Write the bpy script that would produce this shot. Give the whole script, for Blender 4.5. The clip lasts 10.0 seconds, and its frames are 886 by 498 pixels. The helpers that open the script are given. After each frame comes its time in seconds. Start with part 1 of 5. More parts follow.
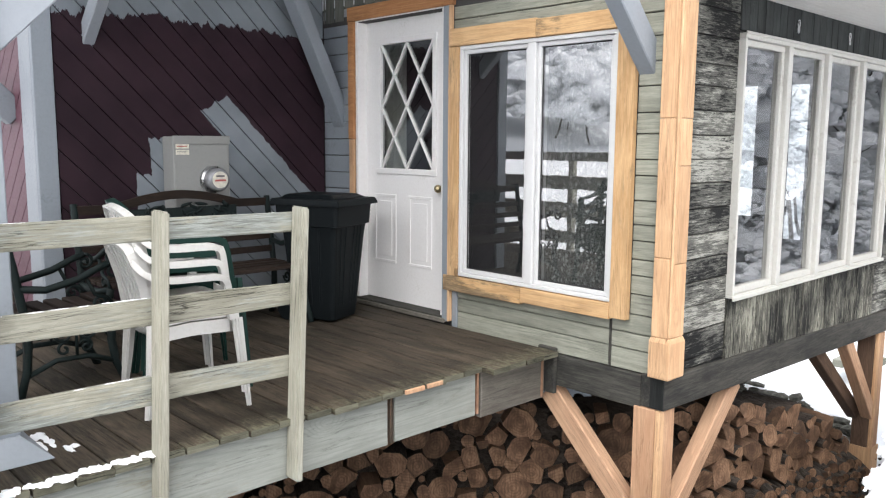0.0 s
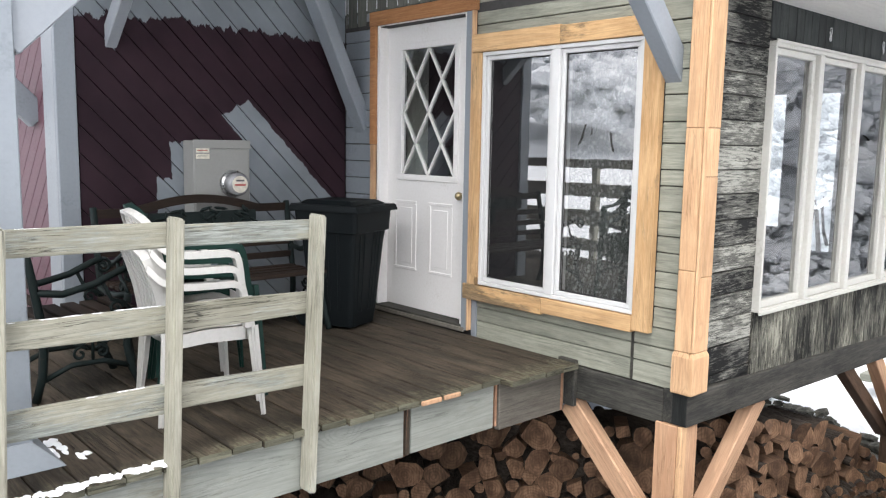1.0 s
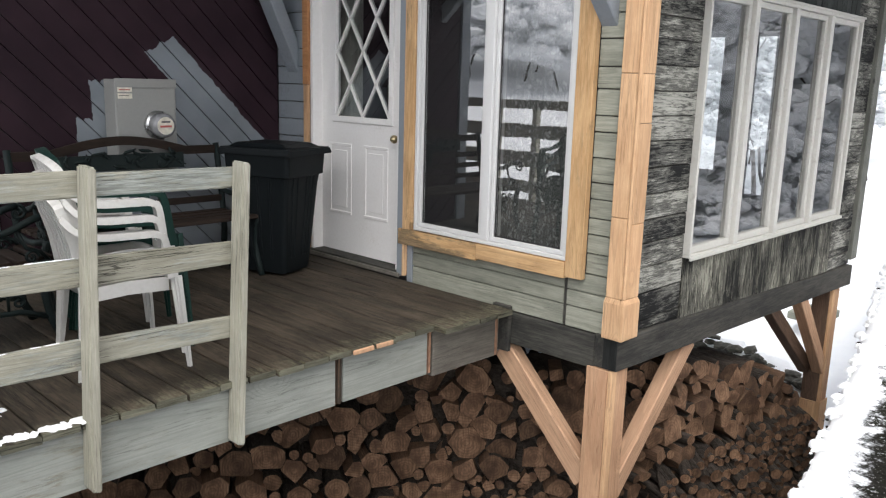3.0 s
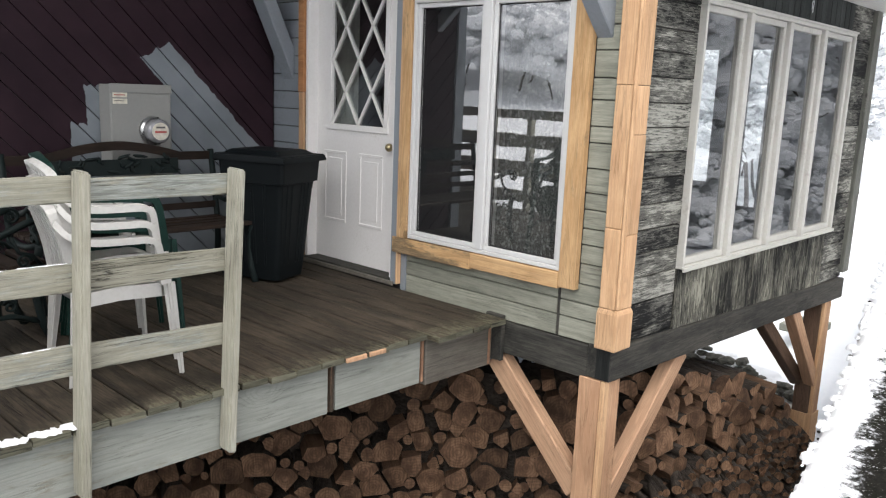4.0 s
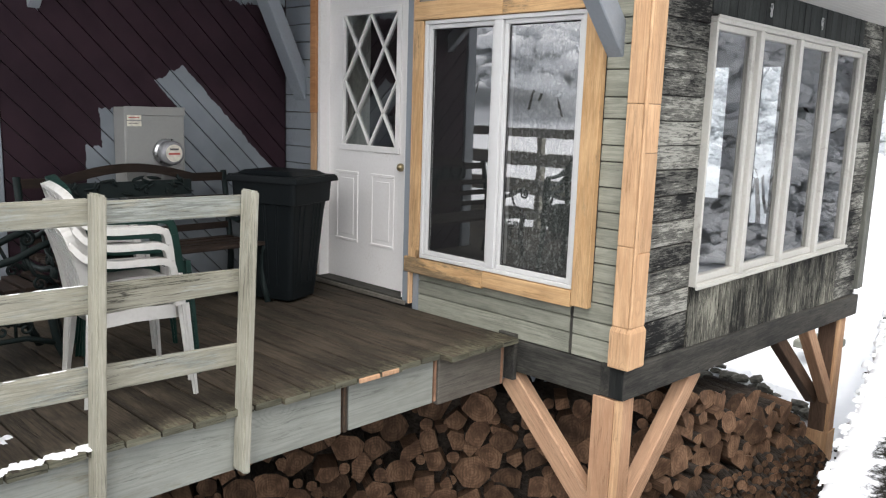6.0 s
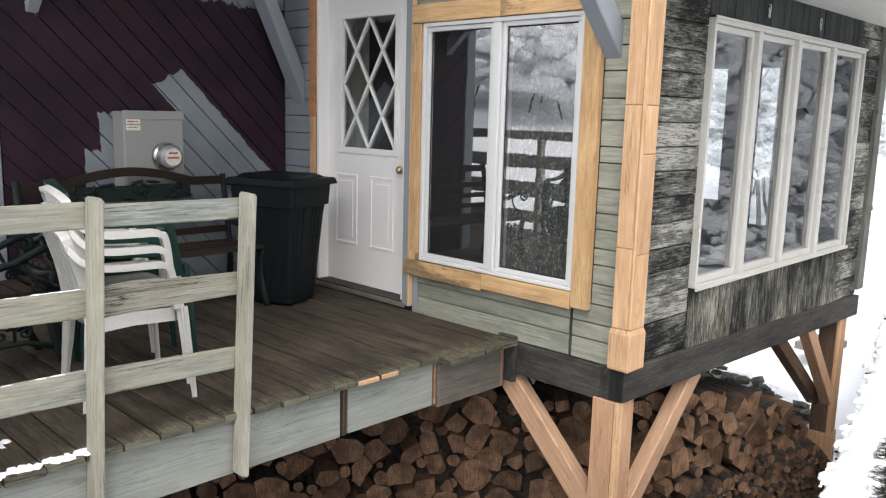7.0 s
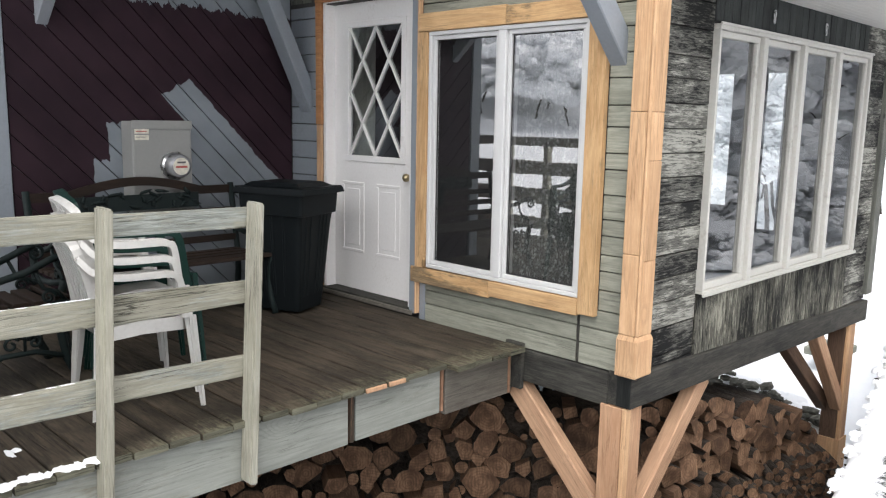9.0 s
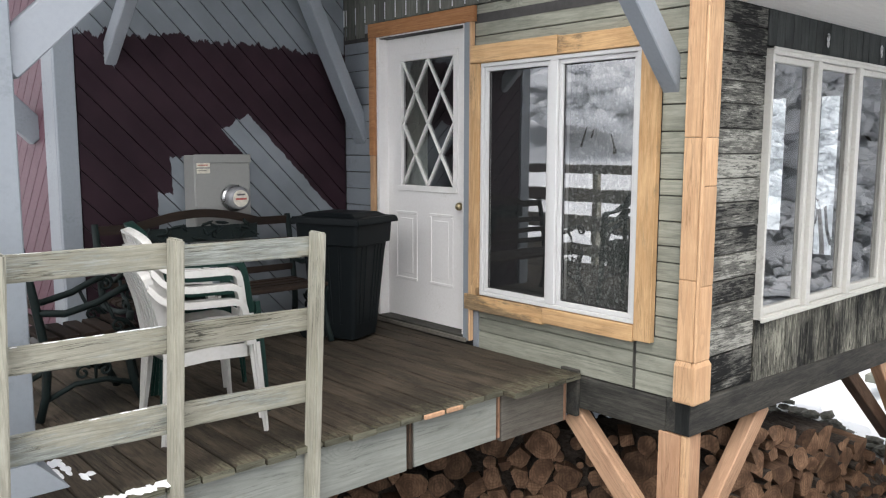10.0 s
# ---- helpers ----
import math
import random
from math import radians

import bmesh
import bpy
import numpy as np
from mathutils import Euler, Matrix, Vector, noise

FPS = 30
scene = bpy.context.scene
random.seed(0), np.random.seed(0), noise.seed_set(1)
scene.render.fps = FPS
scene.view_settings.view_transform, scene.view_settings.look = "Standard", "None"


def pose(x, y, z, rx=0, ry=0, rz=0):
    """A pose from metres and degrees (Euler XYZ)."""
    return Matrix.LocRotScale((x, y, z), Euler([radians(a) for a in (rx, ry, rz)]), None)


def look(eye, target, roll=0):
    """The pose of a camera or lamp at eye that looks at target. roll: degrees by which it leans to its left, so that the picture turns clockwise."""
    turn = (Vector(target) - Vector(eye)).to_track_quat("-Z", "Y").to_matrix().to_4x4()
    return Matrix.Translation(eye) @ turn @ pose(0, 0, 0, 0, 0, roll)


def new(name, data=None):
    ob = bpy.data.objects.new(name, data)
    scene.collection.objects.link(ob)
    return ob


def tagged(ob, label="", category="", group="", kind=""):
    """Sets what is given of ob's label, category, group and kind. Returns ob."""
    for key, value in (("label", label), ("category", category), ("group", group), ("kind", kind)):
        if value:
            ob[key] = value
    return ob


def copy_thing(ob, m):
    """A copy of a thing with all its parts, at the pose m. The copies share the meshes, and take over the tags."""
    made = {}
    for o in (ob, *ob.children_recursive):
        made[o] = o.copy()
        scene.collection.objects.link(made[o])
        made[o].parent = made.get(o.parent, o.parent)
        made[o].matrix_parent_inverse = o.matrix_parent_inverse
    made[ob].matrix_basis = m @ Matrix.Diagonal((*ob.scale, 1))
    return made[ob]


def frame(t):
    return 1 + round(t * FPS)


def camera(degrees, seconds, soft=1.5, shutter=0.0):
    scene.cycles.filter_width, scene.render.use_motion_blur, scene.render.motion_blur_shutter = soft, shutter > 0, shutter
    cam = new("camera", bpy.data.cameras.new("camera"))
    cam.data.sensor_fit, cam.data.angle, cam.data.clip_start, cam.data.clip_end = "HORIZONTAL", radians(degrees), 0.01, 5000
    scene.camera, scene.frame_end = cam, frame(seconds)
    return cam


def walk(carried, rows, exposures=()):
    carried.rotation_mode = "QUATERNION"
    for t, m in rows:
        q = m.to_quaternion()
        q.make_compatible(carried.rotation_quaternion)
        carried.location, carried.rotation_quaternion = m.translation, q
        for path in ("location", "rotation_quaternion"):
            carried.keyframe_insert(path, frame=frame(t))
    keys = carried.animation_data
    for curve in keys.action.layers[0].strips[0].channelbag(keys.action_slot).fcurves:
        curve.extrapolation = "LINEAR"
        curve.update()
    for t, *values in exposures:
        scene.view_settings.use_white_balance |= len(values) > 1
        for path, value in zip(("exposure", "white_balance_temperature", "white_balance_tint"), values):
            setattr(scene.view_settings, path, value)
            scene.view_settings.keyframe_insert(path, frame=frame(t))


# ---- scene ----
cam = camera(57.7, 10.0, soft=1.2)

PATH = [
    (0, (-3.776, -2.224, 1.232), (-2.404, -0.792, 0.968), 0.4),
    (0.5, (-3.751, -2.19, 1.239), (-2.394, -0.738, 1.013), 0.6),
    (1, (-3.719, -2.182, 1.25), (-2.386, -0.712, 0.995), 1.0),
    (1.5, (-3.697, -2.157, 1.261), (-2.398, -0.671, 0.936), 0.9),
    (2, (-3.654, -2.153, 1.273), (-2.345, -0.69, 0.889), 0.8),
    (2.5, (-3.64, -2.163, 1.278), (-2.277, -0.757, 0.869), 1.3),
    (3, (-3.619, -2.175, 1.29), (-2.205, -0.819, 0.885), 1.6),
    (4.5, (-3.627, -2.172, 1.293), (-2.201, -0.822, 0.913), 2.4),
    (5, (-3.63, -2.173, 1.295), (-2.205, -0.821, 0.917), 2.4),
    (5.5, (-3.629, -2.174, 1.292), (-2.205, -0.818, 0.927), 2.1),
    (6, (-3.635, -2.17, 1.301), (-2.22, -0.798, 0.96), 1.8),
    (7.5, (-3.62, -2.185, 1.294), (-2.205, -0.812, 0.96), 1.4),
    (8, (-3.626, -2.189, 1.294), (-2.204, -0.826, 0.948), 1.2),
    (8.5, (-3.625, -2.189, 1.295), (-2.21, -0.817, 0.954), 1.1),
    (9, (-3.629, -2.191, 1.304), (-2.228, -0.8, 0.986), 1.1),
    (9.5, (-3.644, -2.194, 1.302), (-2.275, -0.762, 1.028), 1.0),
    (10, (-3.707, -2.194, 1.302), (-2.381, -0.718, 1.055), 0.1),
]
walk(cam, [(t, look(eye, target, roll)) for t, eye, target, roll in PATH], [(0, 1.28, 6450, 10), (1.5, 1.28, 6450, 10), (2.2, 1.18, 6450, 10), (3, 0.82, 6500, 10), (4.5, 0.88, 6550, 10), (10, 0.95, 6500, 10)])

# ---- world and light: an overcast, snowy day ----
world = bpy.data.worlds.new("overcast_sky")
scene.world = world
world.use_nodes = True
wt = world.node_tree
wbg = wt.nodes["Background"]
sky = wt.nodes.new("ShaderNodeTexSky")
sky.sky_type = "NISHITA"
sky.sun_disc = False
sky.sun_elevation, sky.sun_rotation = radians(70), radians(215)
sky.air_density, sky.dust_density = 1.0, 4.0
soft_sky = wt.nodes.new("ShaderNodeHueSaturation")
soft_sky.inputs["Saturation"].default_value = 0.22
wt.links.new(sky.outputs[0], soft_sky.inputs["Color"])
wt.links.new(soft_sky.outputs[0], wbg.inputs[0])
wbg.inputs[1].default_value = 0.15
sun = new("sun", bpy.data.lights.new("sun", "SUN"))
sun.data.energy, sun.data.angle, sun.data.color = 1.0, radians(60), (1, 0.98, 0.96)
sun.matrix_world = look((-7.5, -4.5, 8.5), (0, 0, 0))


# ---- small building helpers ----
def part(name, bm, material, parent=None, label="", smooth=False):
    """Links a bmesh as one mesh object, under a thing or a part where one is given."""
    me = bpy.data.meshes.new(name)
    bmesh.ops.recalc_face_normals(bm, faces=bm.faces)
    bm.to_mesh(me)
    bm.free()
    for m in material if isinstance(material, (list, tuple)) else [material]:
        me.materials.append(m)
    if smooth:
        for p in me.polygons:
            p.use_smooth = True
    ob = new(name, me)
    if parent is not None:
        ob.parent = parent
    if label:
        ob["label"] = label
    return ob


def empty(name, m=None, **tags):
    ob = new(name)
    ob.empty_display_size = 0.1
    if m is not None:
        ob.matrix_world = m
    return tagged(ob, **tags)


def hexa(bm, corners, mi=0):
    """A solid from eight corners: four below, four above, in the same turn."""
    v = [bm.verts.new(c) for c in corners]
    for q in ((3, 2, 1, 0), (4, 5, 6, 7), (0, 1, 5, 4), (1, 2, 6, 5), (2, 3, 7, 6), (3, 0, 4, 7)):
        bm.faces.new([v[i] for i in q]).material_index = mi
    return v


def box(bm, x0, x1, y0, y1, z0, z1, mi=0):
    return hexa(bm, [(x0, y0, z0), (x1, y0, z0), (x1, y1, z0), (x0, y1, z0),
                     (x0, y0, z1), (x1, y0, z1), (x1, y1, z1), (x0, y1, z1)], mi)


def soften(bm, w=0.004, seg=1):
    bmesh.ops.bevel(bm, geom=bm.edges[:], offset=w, segments=seg, affect="EDGES", clamp_overlap=True)
    return bm


def slab(x0, x1, y0, y1, z0, z1, bevel=0.0):
    bm = bmesh.new()
    box(bm, x0, x1, y0, y1, z0, z1)
    return soften(bm, bevel) if bevel else bm


def bar(bm, a, b, w, h, up=(0, 0, 1), mi=0):
    """A square beam from a to b, w across and h along 'up'."""
    a, b = Vector(a), Vector(b)
    d = (b - a).normalized()
    s = d.cross(Vector(up)).normalized() * w / 2
    u = s.cross(d).normalized() * h / 2
    hexa(bm, [a - s - u, a + s - u, b + s - u, b - s - u, a - s + u, a + s + u, b + s + u, b - s + u], mi)


def tube(bm, pts, radii, n=8, cap=True, mi=0):
    """A round tube through points."""
    pts = [Vector(p) for p in pts]
    if not isinstance(radii, (list, tuple)):
        radii = [radii] * len(pts)
    rings = []
    ref = Vector((0.13, 0.37, 0.92))
    for i, p in enumerate(pts):
        d = (pts[min(i + 1, len(pts) - 1)] - pts[max(i - 1, 0)]).normalized()
        s = d.cross(ref).normalized()
        u = s.cross(d)
        rings.append([bm.verts.new(p + radii[i] * (math.cos(k * math.tau / n) * s + math.sin(k * math.tau / n) * u)) for k in range(n)])
    for r0, r1 in zip(rings, rings[1:]):
        for k in range(n):
            bm.faces.new((r0[k], r0[(k + 1) % n], r1[(k + 1) % n], r1[k])).material_index = mi
    if cap:
        bm.faces.new(rings[0][::-1]).material_index = mi
        bm.faces.new(rings[-1]).material_index = mi


def ribbon(bm, pts, w, h, across=(0, 1, 0), mi=0):
    """A flat strip of metal or plastic along points: w along 'across', h thick."""
    pts = [Vector(p) for p in pts]
    a = Vector(across).normalized() * w / 2
    rings = []
    for i, p in enumerate(pts):
        d = (pts[min(i + 1, len(pts) - 1)] - pts[max(i - 1, 0)]).normalized()
        u = a.cross(d).normalized() * h / 2
        rings.append([bm.verts.new(q) for q in (p - a - u, p + a - u, p + a + u, p - a + u)])
    for r0, r1 in zip(rings, rings[1:]):
        for k in range(4):
            bm.faces.new((r0[k], r0[(k + 1) % 4], r1[(k + 1) % 4], r1[k])).material_index = mi
    bm.faces.new(rings[0][::-1]).material_index = mi
    bm.faces.new(rings[-1]).material_index = mi


# ---- materials ----
class Nodes:
    def __init__(self, name):
        self.m = bpy.data.materials.new(name)
        self.m.use_nodes = True
        self.t = self.m.node_tree
        self.bsdf = self.t.nodes["Principled BSDF"]
        self.out = self.t.nodes["Material Output"]
        tc = self.t.nodes.new("ShaderNodeTexCoord")
        self.obj = tc.outputs["Object"]
        info = self.t.nodes.new("ShaderNodeObjectInfo")
        self.rnd = info.outputs["Random"]
        geo = self.t.nodes.new("ShaderNodeNewGeometry")
        self.pos, self.normal, self.island = geo.outputs["Position"], geo.outputs["Normal"], geo.outputs["Random Per Island"]

    def link(self, a, b):
        if isinstance(a, (int, float)):
            b.default_value = a
        elif isinstance(a, (tuple, list)):
            b.default_value = (*a, 1.0) if len(a) == 3 and b.type == "RGBA" else a
        else:
            self.t.links.new(a, b)

    def math(self, op, a, b=0.0, clamp=False):
        n = self.t.nodes.new("ShaderNodeMath")
        n.operation, n.use_clamp = op, clamp
        self.link(a, n.inputs[0])
        self.link(b, n.inputs[1])
        return n.outputs[0]

    def mix(self, f, a, b, kind="MIX"):
        n = self.t.nodes.new("ShaderNodeMix")
        n.data_type, n.blend_type = "RGBA", kind
        self.link(f, n.inputs[0])
        self.link(a, n.inputs[6])
        self.link(b, n.inputs[7])
        return n.outputs[2]

    def ramp(self, f, stops):
        n = self.t.nodes.new("ShaderNodeMapRange")
        n.interpolation_type = "SMOOTHSTEP"
        self.link(f, n.inputs[0])
        n.inputs[1].default_value, n.inputs[2].default_value = stops
        return n.outputs[0]

    def spread(self, vec, scale=(1, 1, 1), turn=(0, 0, 0), shift=None):
        """Coordinates stretched by scale; shifted by each object's random number."""
        if shift is not None:
            c = self.t.nodes.new("ShaderNodeCombineXYZ")
            for i, k in enumerate((17.3, 31.1, 23.7)):
                self.link(self.math("MULTIPLY", shift, k), c.inputs[i])
            add = self.t.nodes.new("ShaderNodeVectorMath")
            self.link(vec, add.inputs[0])
            self.link(c.outputs[0], add.inputs[1])
            vec = add.outputs[0]
        m = self.t.nodes.new("ShaderNodeMapping")
        self.link(vec, m.inputs[0])
        m.inputs["Rotation"].default_value = [radians(a) for a in turn]
        m.inputs["Scale"].default_value = scale
        return m.outputs[0]

    def sheet(self, vec, axis, k):
        """Flat coordinates of a board's face: along the grain times k, and across it."""
        p = self.axes(vec)
        i = "xyz".index(axis)
        c = self.t.nodes.new("ShaderNodeCombineXYZ")
        self.link(self.math("MULTIPLY", p[i], k), c.inputs[0])
        self.link(self.math("ADD", p[(i + 1) % 3], p[(i + 2) % 3]), c.inputs[1])
        return c.outputs[0]

    def noise(self, vec, scale, detail=4, rough=0.55, warp=0.0):
        n = self.t.nodes.new("ShaderNodeTexNoise")
        self.link(vec, n.inputs["Vector"])
        n.inputs["Scale"].default_value, n.inputs["Detail"].default_value = scale, detail
        n.inputs["Roughness"].default_value, n.inputs["Distortion"].default_value = rough, warp
        return n.outputs[0]

    def voronoi(self, vec, scale, out="Distance"):
        n = self.t.nodes.new("ShaderNodeTexVoronoi")
        self.link(vec, n.inputs["Vector"])
        n.inputs["Scale"].default_value = scale
        return n.outputs[out]

    def axes(self, vec):
        n = self.t.nodes.new("ShaderNodeSeparateXYZ")
        self.link(vec, n.inputs[0])
        return n.outputs

    def bump(self, height, strength, dist):
        n = self.t.nodes.new("ShaderNodeBump")
        n.inputs["Strength"].default_value, n.inputs["Distance"].default_value = strength, dist
        self.link(height, n.inputs["Height"])
        self.link(n.outputs[0], self.bsdf.inputs["Normal"])

    def done(self, color, rough, metal=0.0, spec=0.5):
        self.link(color, self.bsdf.inputs["Base Color"])
        self.link(rough, self.bsdf.inputs["Roughness"])
        self.link(metal, self.bsdf.inputs["Metallic"])
        self.bsdf.inputs["Specular IOR Level"].default_value = spec
        return self.m


GRAIN = {"x": (0.06, 1, 1), "y": (1, 0.06, 1), "z": (1, 1, 0.06)}


def wood(name, dark, light, axis, wear=None, wear_at=(0.5, 0.7), rough=0.75, knots=0.6, vary=0.25, bump=0.35, turn=(0, 0, 0), wear_scale=2.2, cracks=0.35, rings=0.3, moss=None):
    """Sawn boards: growth rings along one axis, fibres, knots, stains, and a second colour where paint or stain has worn."""
    n = Nodes(name)
    v = n.spread(n.obj, (1, 1, 1), turn, n.rnd)
    along_axis = [s < 1 for s in GRAIN[axis]]

    def drawn(k):
        return n.spread(v, tuple(k if a else 1 for a in along_axis))

    def around(a, b, k):
        return n.math("ADD", n.math("MULTIPLY", a, 1 - k), n.math("MULTIPLY", b, k))

    fine = n.noise(drawn(0.05), 170, 4, 0.7)
    band = n.noise(drawn(0.09), 34, 6, 0.7, 0.4)
    patch = n.noise(drawn(0.45), 3.6, 7, 0.72)
    tone = around(around(fine, band, 0.45), patch, 0.42)
    c = n.mix(n.ramp(tone, (0.38, 0.62)), dark, light)
    # knots, some cells only, with the growth rings bending round them
    kv = n.sheet(v, axis, 0.55)
    near = n.math("ADD", n.voronoi(kv, 3.1), n.math("MULTIPLY", n.math("SUBTRACT", band, 0.5), 0.06))
    chosen = n.math("GREATER_THAN", n.axes(n.voronoi(kv, 3.1, "Color"))[0], 0.5)
    bend = n.math("MULTIPLY", n.ramp(near, (0.26, 0.0)), n.math("MULTIPLY", chosen, 5.0))
    loop = n.math("FRACT", n.math("ADD", bend, n.math("MULTIPLY", n.noise(n.sheet(v, axis, 0.06), 6.0, 2, 0.4, 0.2), 16.0)))
    line = n.math("MULTIPLY", n.ramp(loop, (0.45, 0.92)), n.ramp(loop, (1.0, 0.93)))
    c = n.mix(n.math("MULTIPLY", line, n.math("MULTIPLY", n.ramp(band, (0.25, 0.6)), rings)), c, tuple(0.5 * a for a in dark))
    knot = n.math("MULTIPLY", n.ramp(near, (0.062, 0.035)), chosen)
    halo = n.math("MULTIPLY", n.ramp(near, (0.13, 0.05)), chosen)
    c = n.mix(n.math("MULTIPLY", halo, 0.4 * knots), c, dark)
    c = n.mix(n.math("MULTIPLY", knot, knots), c, tuple(0.3 * a for a in dark))
    split = n.math("ABSOLUTE", n.math("SUBTRACT", n.noise(n.sheet(v, axis, 0.03), 44, 4, 0.55, 0.5), 0.5))
    crack = n.math("MULTIPLY", n.ramp(split, (0.020, 0.006)), n.ramp(n.noise(n.sheet(v, axis, 0.25), 7, 4), (0.47, 0.58)))
    c = n.mix(n.math("MULTIPLY", crack, cracks), c, tuple(0.2 * a for a in dark))
    flake = fine
    if wear:
        flaky = wear_scale > 5
        w = n.noise(drawn(0.14 if flaky else 0.3), wear_scale, 10, 0.76)
        w = n.math("ADD", w, n.math("MULTIPLY", n.math("SUBTRACT", n.rnd, 0.5), 0.30 if flaky else 0.06))
        w = n.math("ADD", w, n.math("MULTIPLY", n.math("SUBTRACT", fine, 0.5), 0.22 if flaky else 0.3))
        worn = n.mix(n.ramp(around(fine, band, 0.4), (0.4, 0.66)), tuple(0.6 * a for a in wear), tuple(min(0.6, (2.6 if max(wear) < 0.03 else 1.25) * a) for a in wear))
        flake = n.ramp(w, wear_at)
        c = n.mix(flake, c, worn)
        if flaky:
            chip = n.ramp(n.noise(drawn(0.22), 34, 6, 0.7), (0.63, 0.68))
            c = n.mix(n.math("MULTIPLY", chip, 0.75), c, light)
    if moss:
        # moss and bleached fibres creeping in from the open ends of the boards
        creep = n.math("ADD", n.axes(n.pos)[1], n.math("MULTIPLY", n.math("SUBTRACT", n.noise(n.pos, 11, 6, 0.75), 0.5), 0.55))
        creep = n.math("MULTIPLY", n.ramp(creep, (0.86, 0.74)), n.ramp(n.noise(drawn(0.2), 60, 4, 0.7), (0.42, 0.58)))
        c = n.mix(n.math("MULTIPLY", creep, 0.75), c, moss)
    level = n.math("ADD", 1 - vary / 2, n.math("MULTIPLY", n.rnd, vary))
    c = n.mix(1.0, c, n.mix(level, (0, 0, 0), (1, 1, 1)), "MULTIPLY")
    height = n.math("SUBTRACT", n.math("ADD", n.math("MULTIPLY", fine, 0.5), n.math("MULTIPLY", band, 0.8)), n.math("ADD", crack, n.math("MULTIPLY", line, 0.25)))
    n.bump(height, bump, 0.003)
    return n.done(c, n.math("ADD", rough - 0.08, n.math("MULTIPLY", fine, 0.16)), 0, 0.25)


def weathered(name, axis, low, high, bias=0.0, vary=0.20):
    """Old stained boards gone black: pale grain showing through in scratches, streaks and flakes."""
    n = Nodes(name)
    v = n.spread(n.obj, (1, 1, 1), (0, 0, 0), n.rnd)

    def drawn(k):
        return n.spread(v, tuple(k if q < 1 else 1 for q in GRAIN[axis]))

    fibre = n.noise(drawn(0.07), 150, 5, 0.75)
    streak = n.noise(drawn(0.15), 40, 8, 0.78, 0.3)
    cloud = n.noise(drawn(0.4), 8, 8, 0.75)
    broad = n.noise(n.pos, 1.7, 3)
    val = n.math("ADD", n.math("MULTIPLY", fibre, 0.55), n.math("MULTIPLY", streak, 0.65))
    val = n.math("ADD", val, n.math("MULTIPLY", cloud, 0.60))
    val = n.math("ADD", val, n.math("MULTIPLY", broad, 0.60))
    val = n.math("ADD", val, n.math("MULTIPLY", n.math("SUBTRACT", n.rnd, 0.5), vary))
    val = n.math("ADD", val, bias - 1.20)
    mid = tuple((a + b) * 0.34 for a, b in zip(low, high))
    c = n.mix(n.ramp(val, (-0.10, 0.0)), low, mid)
    c = n.mix(n.ramp(val, (0.03, 0.13)), c, high)
    split = n.math("ABSOLUTE", n.math("SUBTRACT", n.noise(n.sheet(v, axis, 0.05), 42, 4, 0.6, 0.4), 0.5))
    crack = n.math("MULTIPLY", n.ramp(split, (0.022, 0.008)), n.ramp(cloud, (0.40, 0.55)))
    c = n.mix(n.math("MULTIPLY", crack, 0.85), c, low)
    scratch = n.math("MULTIPLY", n.ramp(n.noise(n.sheet(v, axis, 0.08), 52, 4, 0.6), (0.64, 0.69)), n.ramp(cloud, (0.45, 0.58)))
    c = n.mix(n.math("MULTIPLY", scratch, 0.85), c, tuple(min(0.6, 1.4 * a) for a in high))
    kv = n.sheet(v, axis, 0.6)
    knot = n.math("MULTIPLY", n.ramp(n.voronoi(kv, 3.3), (0.062, 0.045)), n.math("GREATER_THAN", n.axes(n.voronoi(kv, 3.3, "Color"))[0], 0.5))
    c = n.mix(n.math("MULTIPLY", knot, 0.75), c, tuple(0.85 * a for a in high))
    n.bump(n.math("ADD", n.math("MULTIPLY", streak, 0.8), n.math("MULTIPLY", fibre, 0.6)), 0.55, 0.003)
    return n.done(c, n.math("ADD", 0.72, n.math("MULTIPLY", fibre, 0.15)), 0, 0.2)


def painted(name, color, worn, amount=(0.62, 0.72), rough=0.55, grain=6, bump=0.15, spec=0.35):
    """A painted or moulded surface with faint unevenness, dirt and small scuffs."""
    n = Nodes(name)
    v = n.spread(n.obj, (1, 1, 1), (0, 0, 0), n.rnd)
    big = n.noise(v, 2.3, 6, 0.65)
    small = n.noise(v, grain * 9, 4, 0.6)
    c = n.mix(n.math("MULTIPLY", n.ramp(small, (0.35, 0.75)), 0.25), color, worn)
    c = n.mix(n.ramp(n.math("ADD", big, n.math("MULTIPLY", n.math("SUBTRACT", small, 0.5), 0.35)), amount), c, worn)
    n.bump(n.math("ADD", small, big), bump, 0.003)
    return n.done(c, n.math("ADD", rough - 0.1, n.math("MULTIPLY", small, 0.2)), 0, spec)


